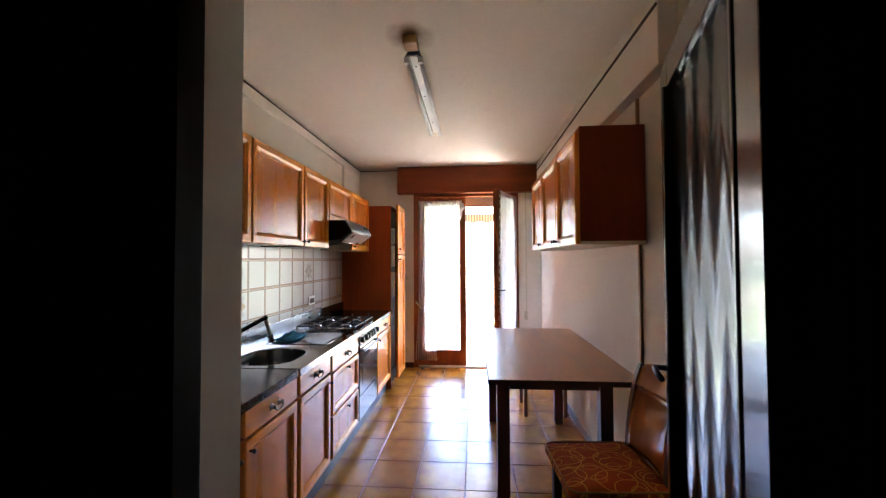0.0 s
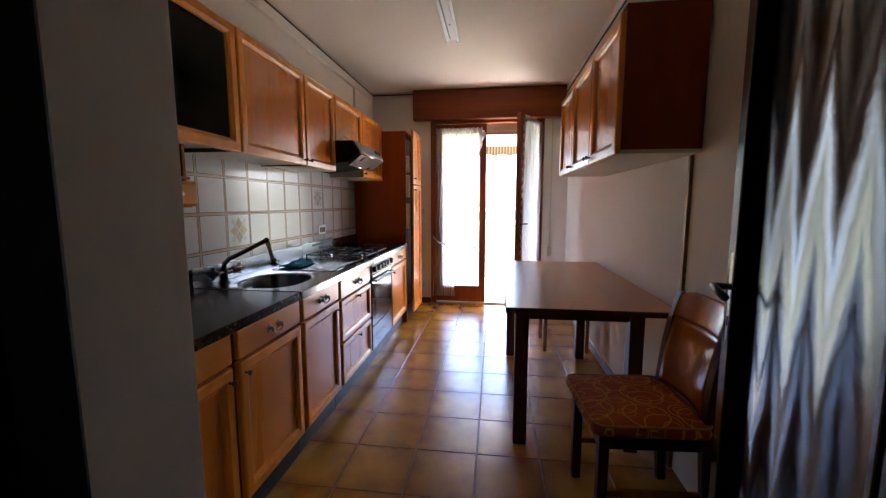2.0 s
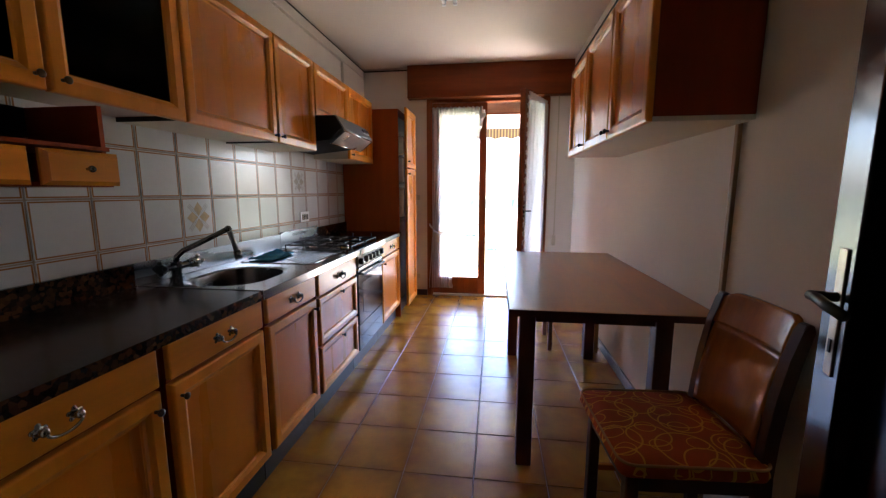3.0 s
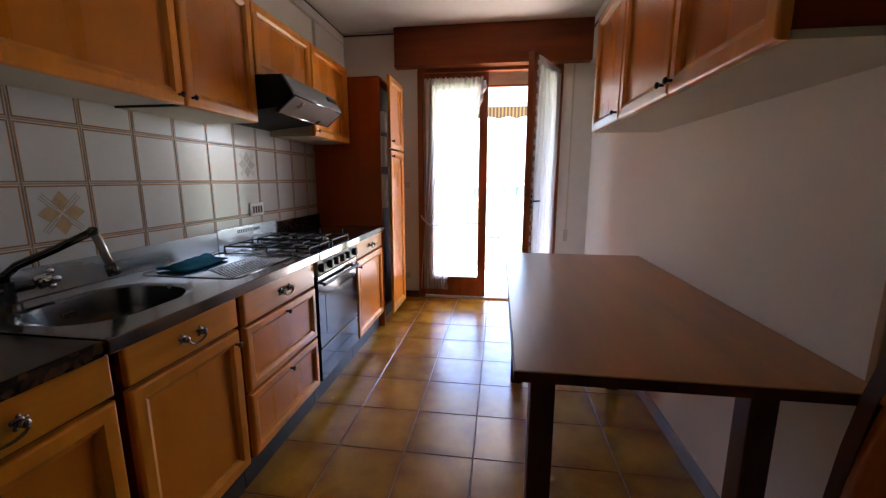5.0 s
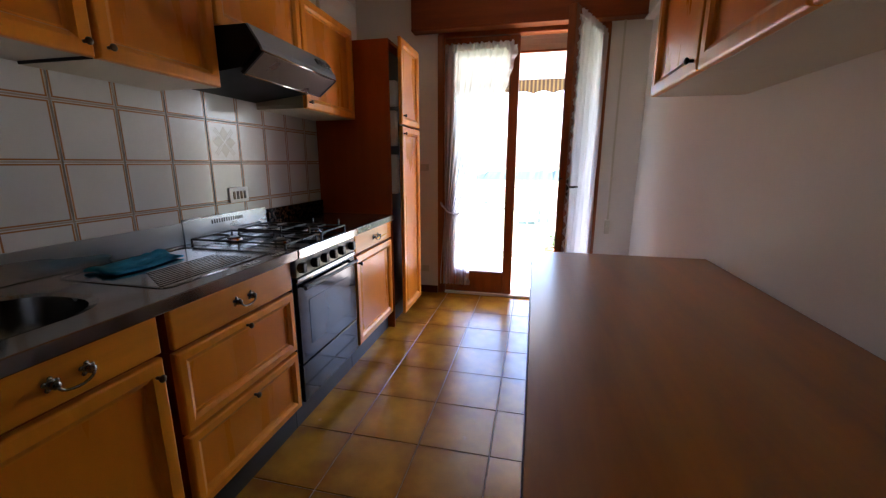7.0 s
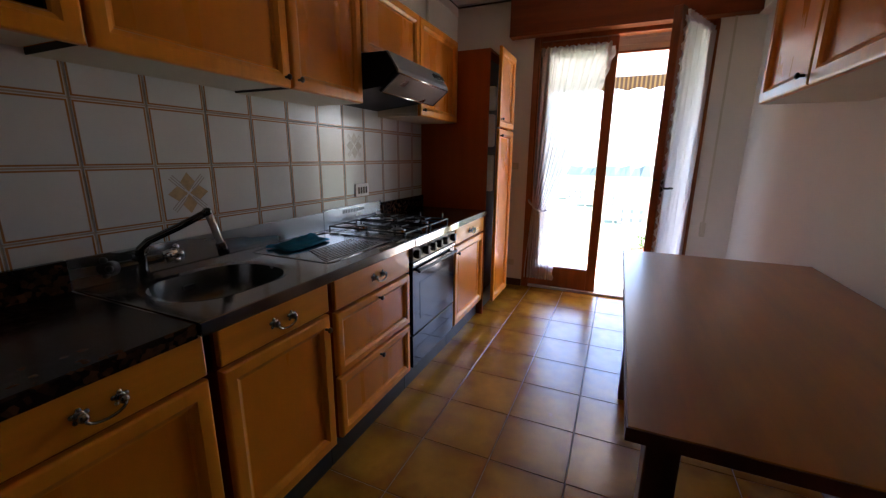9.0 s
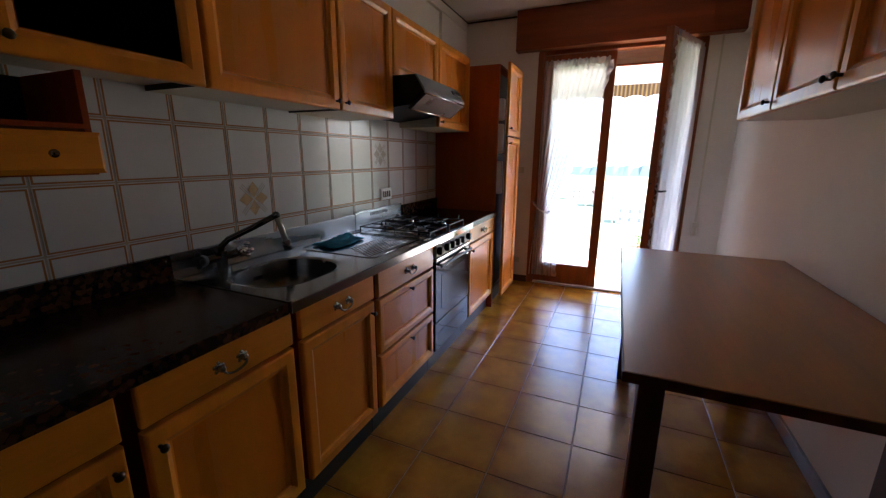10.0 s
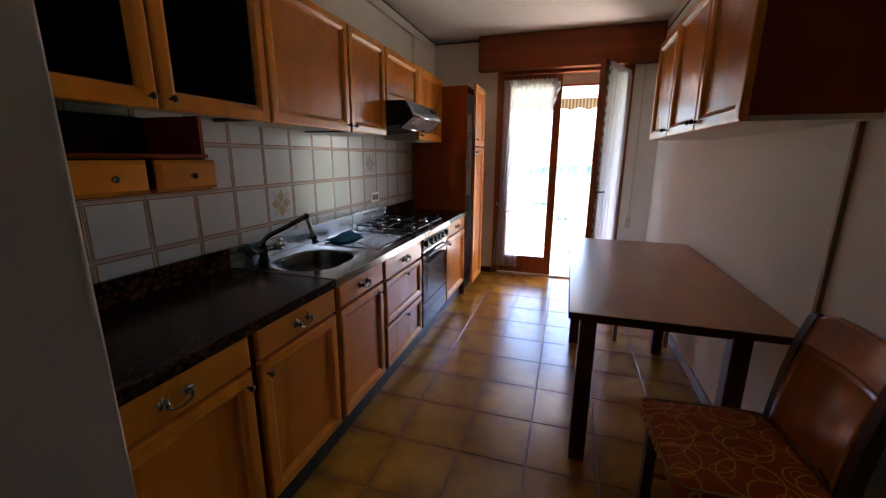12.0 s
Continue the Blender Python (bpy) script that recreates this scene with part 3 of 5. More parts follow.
def curtain(label, m, width, z0, z1, right_edge, folds, ruffle_side=1, amp=0.012):
    """A sheer cloth hung on a leaf; right_edge(z) gives how wide it hangs at a height."""
    th = thing("sheer_curtain", (0, 0, 0), label, "curtain", "curtains of the balcony door")
    nu, nv = 72, 48
    bm = bmesh.new()
    grid = []
    for j in range(nv + 1):
        z = z0 + (z1 - z0) * j / nv
        a, b = right_edge(z)
        tight = width / max(b - a, 0.05)
        row = []
        for i in range(nu + 1):
            u = i / nu
            x = a + (b - a) * u
            k = amp * min(1.4, tight ** 0.5)
            d = k * math.sin(u * folds * 2 * math.pi + 0.7 * math.sin(3 * z)) + 0.4 * k * math.sin(u * folds * 4.7 * math.pi + 2 * z)
            row.append(bm.verts.new((x, -0.045 + d, z)))
        grid.append(row)
    for p, q in zip(grid, grid[1:]):
        for i in range(nu):
            bm.faces.new((p[i], p[i + 1], q[i + 1], q[i]))
    part("cloth", bm, sheer, th, smooth=True)
    # ruffled heading and side
    bm = bmesh.new()
    a, b = right_edge(z1)
    top = []
    for i in range(121):
        x = a + (b - a) * i / 120
        w = 0.012 * math.sin(i * 0.95)
        top.append([bm.verts.new((x, -0.050 + w, z1 - 0.035)), bm.verts.new((x, -0.047 + 0.4 * w, z1 - 0.015)), bm.verts.new((x, -0.050 + 1.3 * w, z1 + 0.035 + 0.006 * math.sin(i * 0.6)))])
    for p, q in zip(top, top[1:]):
        for k in range(2):
            bm.faces.new((p[k], q[k], q[k + 1], p[k + 1]))
    part("heading", bm, sheer, th, smooth=True)
    bm = bmesh.new()
    side = []
    for i in range(161):
        z = z0 + (z1 - z0) * i / 160
        a, b = right_edge(z)
        x = b if ruffle_side > 0 else a
        w = 0.014 * math.sin(i * 0.9)
        side.append([bm.verts.new((x, -0.05 + w * 0.3, z)), bm.verts.new((x + ruffle_side * (0.032 + 0.006 * math.sin(i * 0.7)), -0.055 + w, z))])
    for p, q in zip(side, side[1:]):
        bm.faces.new((p[0], q[0], q[1], p[1]))
    part("ruffle", bm, sheer, th, smooth=True)
    part("rod", rod(bmesh.new(), (0.01, -0.046, z1 - 0.012), (width - 0.01, -0.046, z1 - 0.012), 0.005), white_plastic, th, "thin white curtain rod")
    th.matrix_world = m
    return th


def gathered(z):
    """Full at the top, drawn aside to a tie at about waist height, loose below."""
    if z > 0.765:
        s = min(1, (z - 0.765) / 1.36)
        return -0.005 + 0.005 * s, 0.125 + 0.46 * s ** 0.85
    s = min(1, (0.765 - z) / 0.6)
    return -0.005 - 0.055 * s, 0.125 + 0.085 * s


th = curtain("white sheer curtain with a ruffled edge, tied aside", pose(OX0 + 0.067, FY + 0.032, 0.026), 0.62, 0.07, 2.17, gathered, 9)
bm = bmesh.new()
tube(bm, [(-0.045, -0.03, 0.865), (-0.02, -0.07, 0.83), (0.04, -0.085, 0.775), (0.12, -0.082, 0.745), (0.132, -0.045, 0.765)], 0.011)
part("tie", bm, sheer, th, "white cloth tie", True)
curtain("white sheer curtain with a ruffled edge on the open leaf", right.matrix_world @ pose(0, 0.09, 0), 0.60, 0.10, 2.20, lambda z: (0.02 + 0.05 * max(0, 1.4 - z) / 1.4, 0.575 + 0.02 * math.sin(2.2 * z)), 4, amp=0.016)

# roller shutter: the wooden box above, the last slats and the strap
sb = thing("shutter_box", (-0.1, YF, 2.31), "reddish brown wooden roller shutter box under the ceiling", "shutter box")
part("front", boxed(-1.0, XR - 0.092, YF - 0.115, YF - 0.095, 2.318, ZC - 0.004, bevel=0.003), box_wood, sb)
part("underside", boxed(-0.98, XR - 0.092, YF - 0.094, YF - 0.004, 2.32, 2.338), box_wood, sb)
part("end", boxed(-1.0, -0.981, YF - 0.094, YF - 0.004, 2.318, ZC - 0.004), box_wood, sb)
part("lip", boxed(-1.0, XR - 0.092, YF - 0.121, YF - 0.1155, 2.318, 2.334, bevel=0.002), box_wood, sb)
slat_paint = material("slat_paint", (0.50, 0.43, 0.36), 0.6, var=0.15)
rs = thing("roller_shutter", (-0.1, FY + 0.14, 2.2), "pale raised roller shutter with only its last slats down", "shutter")
for k in range(3):
    part("slat", boxed(OX0 + 0.03, OX1 - 0.03, FY + 0.13, FY + 0.142, 2.185 + 0.045 * k, 2.2295 + 0.045 * k, bevel=0.004), slat_paint, rs)
part("end_bar", boxed(OX0 + 0.03, OX1 - 0.03, FY + 0.126, FY + 0.146, 2.165, 2.184, bevel=0.003), frame_wood, rs, "dark wooden end bar")
st = thing("shutter_strap", (0.69, YF, 0.8), "cream shutter strap hanging beside the balcony door", "strap")
part("strap", boxed(0.685, 0.70, YF - 0.022, YF - 0.019, 0.75, 2.33), cream_board, st)
part("winder", boxed(0.672, 0.712, YF - 0.03, YF - 0.001, 0.65, 0.77, bevel=0.006), cream_board, st)

# ---- balcony and what lies beyond ----
bl = structure("balcony_floor", boxed(-4, 5, YF + 0.30, 7.0, -0.22, -0.02), concrete, "pale tiled balcony floor", "balcony")
structure("house_facade", boxed(-6, XL - 0.3, YF + 0.02, YF + 0.30, -9, 6), plaster, "cream rendered facade of the building", "facade")
structure("house_facade_east", boxed(XR + 0.3, 7, YF + 0.02, YF + 0.30, -9, 6), plaster, "cream rendered facade of the building", "facade")
rl = thing("balcony_railing", (0, 6.9, 0), "pale painted metal balcony railing", "railing")
part("top_rail", boxed(-4, 5, 6.89, 6.93, 0.92, 0.95, bevel=0.004), rail_metal, rl)
part("bottom_rail", boxed(-4, 5, 6.895, 6.925, 0.06, 0.085), rail_metal, rl)
for x in (-3.9, -2.4, -0.9, 0.7, 2.1, 3.5, 4.9):
    part("post", boxed(x, x + 0.04, 6.89, 6.93, -0.02, 0.92), rail_metal, rl)
post = to_mesh("baluster", boxed(-0.006, 0.006, -0.006, 0.006, 0.085, 0.92), rail_metal)
for k in range(-16, 22):
    ob = new("baluster", post)
    ob.parent, ob.location = rl, (k * 0.12, 0.01, 0)
pot = thing("flower_pot", (0.35, 6.76, -0.02), "small terracotta flower pot with a green plant", "plant pot")
bm = rod(bmesh.new(), (0.35, 6.76, -0.018), (0.35, 6.76, 0.15), 0.075, 20, 0.105)
rod(bm, (0.35, 6.76, 0.14), (0.35, 6.76, 0.18), 0.115, 20)
part("pot", bm, terracotta, pot)
bm = bmesh.new()
rnd = random.Random(3)
for k in range(90):
    a, r, z = rnd.uniform(0, 6.28), rnd.uniform(0, 0.11), rnd.uniform(0.17, 0.36)
    c = Vector((0.35 + r * math.cos(a), 6.76 + r * math.sin(a), z))
    d = Vector((math.cos(a), math.sin(a), rnd.uniform(0.1, 1))).normalized() * rnd.uniform(0.03, 0.06)
    s = Vector((-math.sin(a), math.cos(a), 0)) * 0.014
    vs = [bm.verts.new(p) for p in (c, c + d * 0.5 + s, c + d, c + d * 0.5 - s)]
    bm.faces.new(vs)
part("leaves", bm, leaf_green, pot)

aw = thing("awning", (0, 6.9, 2.2), "extended fabric awning with a yellow and brown striped scalloped valance", "awning")


def stripe_material():
    m = material("awning_stripes", (0.20, 0.14, 0.055), 0.9, var=0.1, scale=20, bump=0.05)
    n, l = m.node_tree.nodes, m.node_tree.links
    p = n["Principled BSDF"]
    src = p.inputs["Base Color"].links[0].from_socket
    tc, sep, mm = n.new("ShaderNodeTexCoord"), n.new("ShaderNodeSeparateXYZ"), n.new("ShaderNodeMath")
    l.new(tc.outputs["Object"], sep.inputs[0])
    mm.operation = "PINGPONG"
    l.new(sep.outputs["X"], mm.inputs[0])
    mm.inputs[1].default_value = 0.024
    st = n.new("ShaderNodeMapRange")
    st.inputs["From Min"].default_value, st.inputs["From Max"].default_value = 0.009, 0.012
    l.new(mm.outputs[0], st.inputs["Value"])
    mix = n.new("ShaderNodeMix")
    mix.data_type = "RGBA"
    l.new(st.outputs[0], mix.inputs["Factor"])
    l.new(src, mix.inputs["A"])
    mix.inputs["B"].default_value = (0.07, 0.042, 0.022, 1)
    l.new(mix.outputs["Result"], p.inputs["Base Color"])
    return m


stripes = stripe_material()
canvas = bpy.data.materials.new("awning_canvas")
canvas.use_nodes = True
cn = canvas.node_tree.nodes
tl, mx, nz = cn.new("ShaderNodeBsdfTranslucent"), cn.new("ShaderNodeMixShader"), cn.new("ShaderNodeTexNoise")
nz.inputs["Scale"].default_value = 30
tl.inputs["Color"].default_value = (0.85, 0.82, 0.82, 1)
cn["Principled BSDF"].inputs["Base Color"].default_value = (0.70, 0.66, 0.60, 1)
cn["Principled BSDF"].inputs["Roughness"].default_value = 0.9
cl = canvas.node_tree.links
weave = cn.new("ShaderNodeMapRange")
weave.inputs["To Min"].default_value, weave.inputs["To Max"].default_value = 0.14, 0.34
cl.new(nz.outputs["Fac"], weave.inputs["Value"])
cl.new(weave.outputs[0], mx.inputs[0])
cl.new(cn["Principled BSDF"].outputs[0], mx.inputs[1])
cl.new(tl.outputs[0], mx.inputs[2])
cl.new(mx.outputs[0], cn["Material Output"].inputs["Surface"])
bm = bmesh.new()
cols = []
for i in range(241):
    x = -1.7 + 3.3 * i / 240
    b = 2.068 + 0.032 * abs(math.sin(x * math.pi / 0.24))
    cols.append([bm.verts.new((x, 6.9 + dy, z)) for z, dy in ((b, 0.0), (2.235, 0.0), (2.235, 0.004), (b, 0.004))])
for p, q in zip(cols, cols[1:]):
    for k in range(4):
        bm.faces.new((p[k], q[k], q[(k + 1) % 4], p[(k + 1) % 4]))
part("valance", bm, stripes, aw, "striped scalloped valance")
part("front_bar", boxed(-1.7, 1.6, 6.86, 6.91, 2.237, 2.277, bevel=0.005), rail_metal, aw, "white metal front bar")
bm = prism(bmesh.new(), [(6.86, 2.27), (6.86, 2.274), (5.58, 2.704), (5.58, 2.70)], -1.7, 1.6, "x")
part("canopy", bm, canvas, aw, "pale sunlit canopy cloth")
for x in (-0.9, 0.12, 1.4):
    bm = tube(bmesh.new(), [(x - 0.35, 5.62, 2.56), (x, 6.25, 2.38), (x + 0.02, 6.86, 2.25)], 0.022)
    ball(bm, (x, 6.25, 2.38), 0.04)
    part("arm", bm, rail_metal, aw, "white folding arm")

structure("ground", boxed(-1500, 1500, 8, 2500, -22.2, -22.0), far_ground, "fields and gardens far below the balcony", "ground")
bm = bmesh.new()
prev = None
for i in range(241):
    x = -720 + 6 * i
    h = 9.0 + 7 * noise.noise((x * 0.013, 1.3, 0)) + 9 * noise.noise((x * 0.07, 4.1, 0))
    c = [bm.verts.new((x, 560, -22)), bm.verts.new((x, 600, h - 22)), bm.verts.new((x, 900, -22))]
    if prev:
        for k in range(2):
            bm.faces.new((prev[k], c[k], c[k + 1], prev[k + 1]))
    prev = c
structure("backdrop", bm, far_hill, "low belt of woods near the horizon", "hills")


def house(x, y, w, d, h, turn):
    th = thing("house", (0, 0, 0), "pale rendered house with a tiled roof", "house", "houses beyond the balcony")
    part("wall", boxed(-w / 2, w / 2, -d / 2, d / 2, 0, h), house_wall, th)
    part("roof", prism(bmesh.new(), [(-d / 2 - 0.5, h), (d / 2 + 0.5, h), (0, h + d * 0.24)], -w / 2 - 0.5, w / 2 + 0.5, "x"), roof_tile, th)
    wm = to_mesh("window", boxed(-0.5, 0.5, -0.05, 0.05, 0, 1.4), house_window)
    for fl in range(int(h // 3)):
        for k in range(int(w // 3)):
            o = new("window", wm)
            o.parent, o.location = th, (-w / 2 + 1.6 + k * 3, -d / 2 - 0.02, 0.9 + 3 * fl)
    th.matrix_world = pose(x, y, -22, 0, 0, turn)


rnd = random.Random(11)
for k in range(14):
    house(-90 + 14 * k + rnd.uniform(-4, 4), rnd.uniform(110, 330), rnd.uniform(9, 15), rnd.uniform(8, 11), rnd.choice((6.0, 6.4, 7.0)), rnd.uniform(-25, 25))

# ---- base cabinets ----
XF = -0.945   # carcass front; the fronts stand 21 mm before it
TOP = 0.835


def base_cabinet(y0, y1, kind, label, knob_side=1, sink=False):
    th = thing("base_cabinet", (XL, y0, 0), label, "cabinet", "base cabinets along the wall")
    bm = boxed(XL + 0.004, XF, y0 + 0.022, y1 - 0.028, 0.13, 0.69)
    if not sink:
        box(bm, XL + 0.004, XF - 0.021, y0 + 0.022, y1 - 0.028, 0.691, TOP)
    box(bm, XF - 0.02, XF, y0 + 0.022, y1 - 0.028, 0.691, TOP)
    part("body", bm, red_side, th)
    part("plinth", boxed(XL + 0.004, XF - 0.03, y0 + 0.002, y1 - 0.002, 0, 0.128), black_plastic, th, "black recessed plinth")
    a, b = y0 + 0.016, y1 - 0.022
    if kind == "door":
        drawer_front(th, face_out(XF + 0.001, a, 0.718), b - a, 0.113)
        panel_door(th, face_out(XF + 0.001, a, 0.143), b - a, 0.562, (0.028 if knob_side < 0 else b - a - 0.028, 0.515))
    else:
        drawer_front(th, face_out(XF + 0.001, a, 0.705), b - a, 0.126)
        for z, h in ((0.425, 0.268), (0.143, 0.27)):
            panel_door(th, face_out(XF + 0.001, a, z), b - a, h, ((b - a) / 2, h - 0.028), fw=0.05, name="drawer")
    return th


base_cabinet(0.96, 1.525, "door", "honey-coloured wooden base cabinet with drawer and panelled door", 1)
base_cabinet(1.525, 2.03, "door", "honey-coloured wooden base cabinet with drawer and panelled door", -1)
base_cabinet(2.03, 2.512, "door", "honey-coloured wooden base cabinet under the sink", 1, True)
base_cabinet(2.512, 3.132, "drawers", "honey-coloured wooden cabinet with three drawers")
base_cabinet(3.722, 4.352, "door", "honey-coloured wooden base cabinet beside the oven", -1)

# worktops
wt = thing("granite_worktop", (XL, 0.92, TOP), "polished brown granite worktop with an upstand", "worktop")
part("slab", boxed(XL + 0.002, -0.905, YN + 0.01, 1.985, TOP + 0.002, 0.876, bevel=0.003), granite, wt)
part("upstand", boxed(XL + 0.002, XL + 0.024, YN + 0.01, 1.985, 0.877, 0.972, bevel=0.002), granite, wt)
part("screw", rod(bmesh.new(), (XL + 0.0235, 1.965, 0.955), (XL + 0.0262, 1.965, 0.955), 0.004, 8), chrome, wt, "small bright screw")
wt = thing("granite_worktop", (XL, 3.73, TOP), "short polished brown granite worktop beside the hob", "worktop")
part("slab", boxed(XL + 0.002, -0.905, 3.722, 4.355, TOP + 0.002, 0.876, bevel=0.003), granite, wt)
part("upstand", boxed(XL + 0.002, XL + 0.024, 3.722, 4.355, 0.877, 0.972, bevel=0.002), granite, wt)

# steel sink with drainer
sk = thing("sink_unit", (XL, 2.0, TOP), "stainless steel sink unit with bowl and ribbed drainer", "sink")
Y0, Y1, XB = 1.99, 3.131, -0.902
bx0, bx1, by0, by1 = -1.36, -1.03, 2.07, 2.47
bm = bmesh.new()


def round_rect(x0, x1, y0, y1, r, z, n=6):
    pts = []
    for cx, cy, a0 in ((x1 - r, y1 - r, 0), (x0 + r, y1 - r, 90), (x0 + r, y0 + r, 180), (x1 - r, y0 + r, 270)):
        for k in range(n + 1):
            a = radians(a0 + 90 * k / n)
            pts.append((cx + r * math.cos(a), cy + r * math.sin(a), z))
    return pts


def bridge(bm, loops, cap=None):
    vs = [[bm.verts.new(p) for p in lp] for lp in loops]
    k = len(vs[0])
    for a, b in zip(vs, vs[1:]):
        for i in range(k):
            bm.faces.new((a[i], a[(i + 1) % k], b[(i + 1) % k], b[i]))
    if cap == "end":
        bm.faces.new(vs[-1])
    return vs


sheet = [round_rect(XL + 0.003, XB, Y0, 2.56, 0.004, 0.872), round_rect(bx0 - 0.02, bx1 + 0.02, by0 - 0.02, by1 + 0.02, 0.15, 0.873), round_rect(bx0, bx1, by0, by1, 0.135, 0.868),
         round_rect(bx0 + 0.01, bx1 - 0.01, by0 + 0.01, by1 - 0.01, 0.125, 0.80), round_rect(bx0 + 0.025, bx1 - 0.025, by0 + 0.025, by1 - 0.025, 0.115, 0.725), round_rect(bx0 + 0.07, bx1 - 0.07, by0 + 0.07, by1 - 0.07, 0.09, 0.712)]
bridge(bm, sheet[:3])
part("sink_top", bm, steel, sk)
bm = bmesh.new()
bridge(bm, sheet[2:], "end")
part("bowl", bm, shaded_bowl_steel, sk, "deep steel bowl, darkened in colour for its shade", True)
bm = bmesh.new()
box(bm, XL + 0.003, XB, 2.56, Y1, 0.866, 0.872)
part("drainer", bm, steel, sk)
for k in range(10):
    x = -1.205 + 0.0195 * k
    part("rib", boxed(x, x + 0.009, 2.60 + 0.012 * (9 - k), 3.00, 0.8722, 0.8742, bevel=0.0008, seg=1), steel, sk)
ring = round_rect(-1.425, -0.985, 2.585, 3.085, 0.035, 0.8725)
part("drainer_rim", tube(bmesh.new(), ring + ring[:1], 0.0035, 6), steel, sk, "raised rounded rim of the drainer", True)
part("front_edge", boxed(XB - 0.004, XB + 0.004, Y0, Y1, TOP + 0.002, 0.8765, bevel=0.003), steel, sk, "bright folded steel edge")
part("rim", boxed(XL + 0.003, XB - 0.005, Y0, Y0 + 0.012, 0.8725, 0.8785, bevel=0.002), steel, sk)
part("backsplash", boxed(XL + 0.003, XL + 0.012, Y0, Y1, 0.8725, 0.972, bevel=0.002), splash_steel, sk, "low steel splashback")
for y in (2.86, 3.02):
    lb = part("sticker", boxed(-0.945, -0.925, y, y + 0.075, 0.8767, 0.8772), white_plastic, sk, "small white sticker with unreadable print")
    for k in range(3):
        part("print_bar", boxed(-0.941, -0.929, y + 0.008 + 0.022 * k, y + 0.02 + 0.022 * k, 0.8773, 0.8776), black_plastic, lb)
bm = rod(bmesh.new(), (-1.2, 2.27, 0.7125), (-1.2, 2.27, 0.718), 0.04, 20)
part("drain", bm, chrome, sk, smooth=False)
part("overflow", boxed(bx0 + 0.006, bx0 + 0.012, 2.24, 2.28, 0.815, 0.83), black_plastic, sk)

tp = thing("kitchen_tap", (-1.43, 2.16, 0.875), "chrome swivel kitchen tap with two handles", "tap")
bm = rod(bmesh.new(), (-1.43, 2.16, 0.873), (-1.43, 2.16, 0.885), 0.03, 16)
rod(bm, (-1.43, 2.16, 0.88), (-1.43, 2.16, 0.955), 0.021, 14)
rod(bm, (-1.43, 2.09, 0.93), (-1.43, 2.23, 0.93), 0.016, 12)
part("body", bm, dark_chrome, tp, smooth=False)
for y, s in ((2.08, -1), (2.24, 1)):
    bm = bmesh.new()
    rod(bm, (-1.43, y, 0.93), (-1.41, y + s * 0.035, 0.94), 0.024, 12, 0.02)
    for k in range(4):
        a = k * math.pi / 2
        ball(bm, (-1.41 + 0.024 * math.cos(a), y + s * 0.03, 0.94 + 0.024 * math.sin(a)), 0.011)
    part("handle", bm, black_plastic if s < 0 else chrome, tp, smooth=True)
bm = tube(bmesh.new(), [(-1.43, 2.16, 0.95), (-1.428, 2.165, 0.975), (-1.41, 2.185, 1.0), (-1.34, 2.245, 1.043), (-1.262, 2.298, 1.092)], 0.0125, 10)
ball(bm, (-1.260, 2.299, 1.092), 0.017)
part("spout", bm, dark_chrome, tp, smooth=True)
bm = tube(bmesh.new(), [(-1.259, 2.300, 1.092), (-1.246, 2.308, 1.04), (-1.234, 2.318, 0.975)], 0.0125, 10)
part("spray_head", bm, material("pale_chrome", (0.66, 0.64, 0.6), 0.25, 0.6, var=0.1), tp, "pale spray end of the spout", True)
part("nozzle", rod(bmesh.new(), (-1.236, 2.316, 0.985), (-1.229, 2.322, 0.945), 0.0165, 14, 0.019), dark_chrome, tp, "dark chrome spray nozzle", True)

# cloth on the drainer
bm = bmesh.new()
vs = []
for i in range(25):
    row = []
    for j in range(19):
        u, v = i / 24, j / 18
        z = 0.883 + 0.016 * abs(noise.noise((u * 4, v * 5, 2))) + 0.010 * math.exp(-((v - 0.5 + 0.2 * u) / 0.16) ** 2)
        x, y = -1.41 + 0.15 * v + 0.012 * math.sin(u * 5), 2.66 + 0.27 * u + 0.012 * math.sin(v * 6)
        row.append((x, y, z))
    vs.append(row)
top = [[bm.verts.new(p) for p in r] for r in vs]
low = [[bm.verts.new((p[0], p[1], 0.8765)) for p in r] for r in vs]
for i in range(24):
    for j in range(18):
        bm.faces.new((top[i][j], top[i + 1][j], top[i + 1][j + 1], top[i][j + 1]))
for i in range(24):
    for j in (0, 18):
        bm.faces.new((top[i][j], top[i + 1][j], low[i + 1][j], low[i][j]))
for j in range(18):
    for i in (0, 24):
        bm.faces.new((top[i][j], top[i][j + 1], low[i][j + 1], low[i][j]))
part("dishcloth", bm, teal_cloth, None, "crumpled teal cleaning cloth on the steel drainer", True, category="cloth")

# cooker: hob, controls, oven
panel_steel = material("control_panel_steel", (0.33, 0.305, 0.27), 0.5, 0.35, var=0.15, scale=4, fine=60, stretch=(1, 0.15, 1))
ck = thing("cooker", (XL, 3.12, 0), "built-in steel gas hob over a black glass oven", "cooker")
OY0, OY1 = 3.134, 3.72
part("body", boxed(XL + 0.004, XF, OY0, OY1, 0.13, TOP), black_iron, ck)
part("plinth", boxed(XL + 0.004, XF - 0.03, OY0, OY1, 0, 0.128), black_plastic, ck)
part("hob_plate", boxed(XL + 0.0135, XB - 0.0015, OY0, OY1, TOP + 0.002, 0.874, bevel=0.003), steel, ck, "stainless steel hob plate")
part("front_edge", boxed(XB - 0.001, XB + 0.008, OY0, OY1, TOP + 0.001, 0.8765, bevel=0.003), chrome, ck, "bright rounded steel edge of the hob")
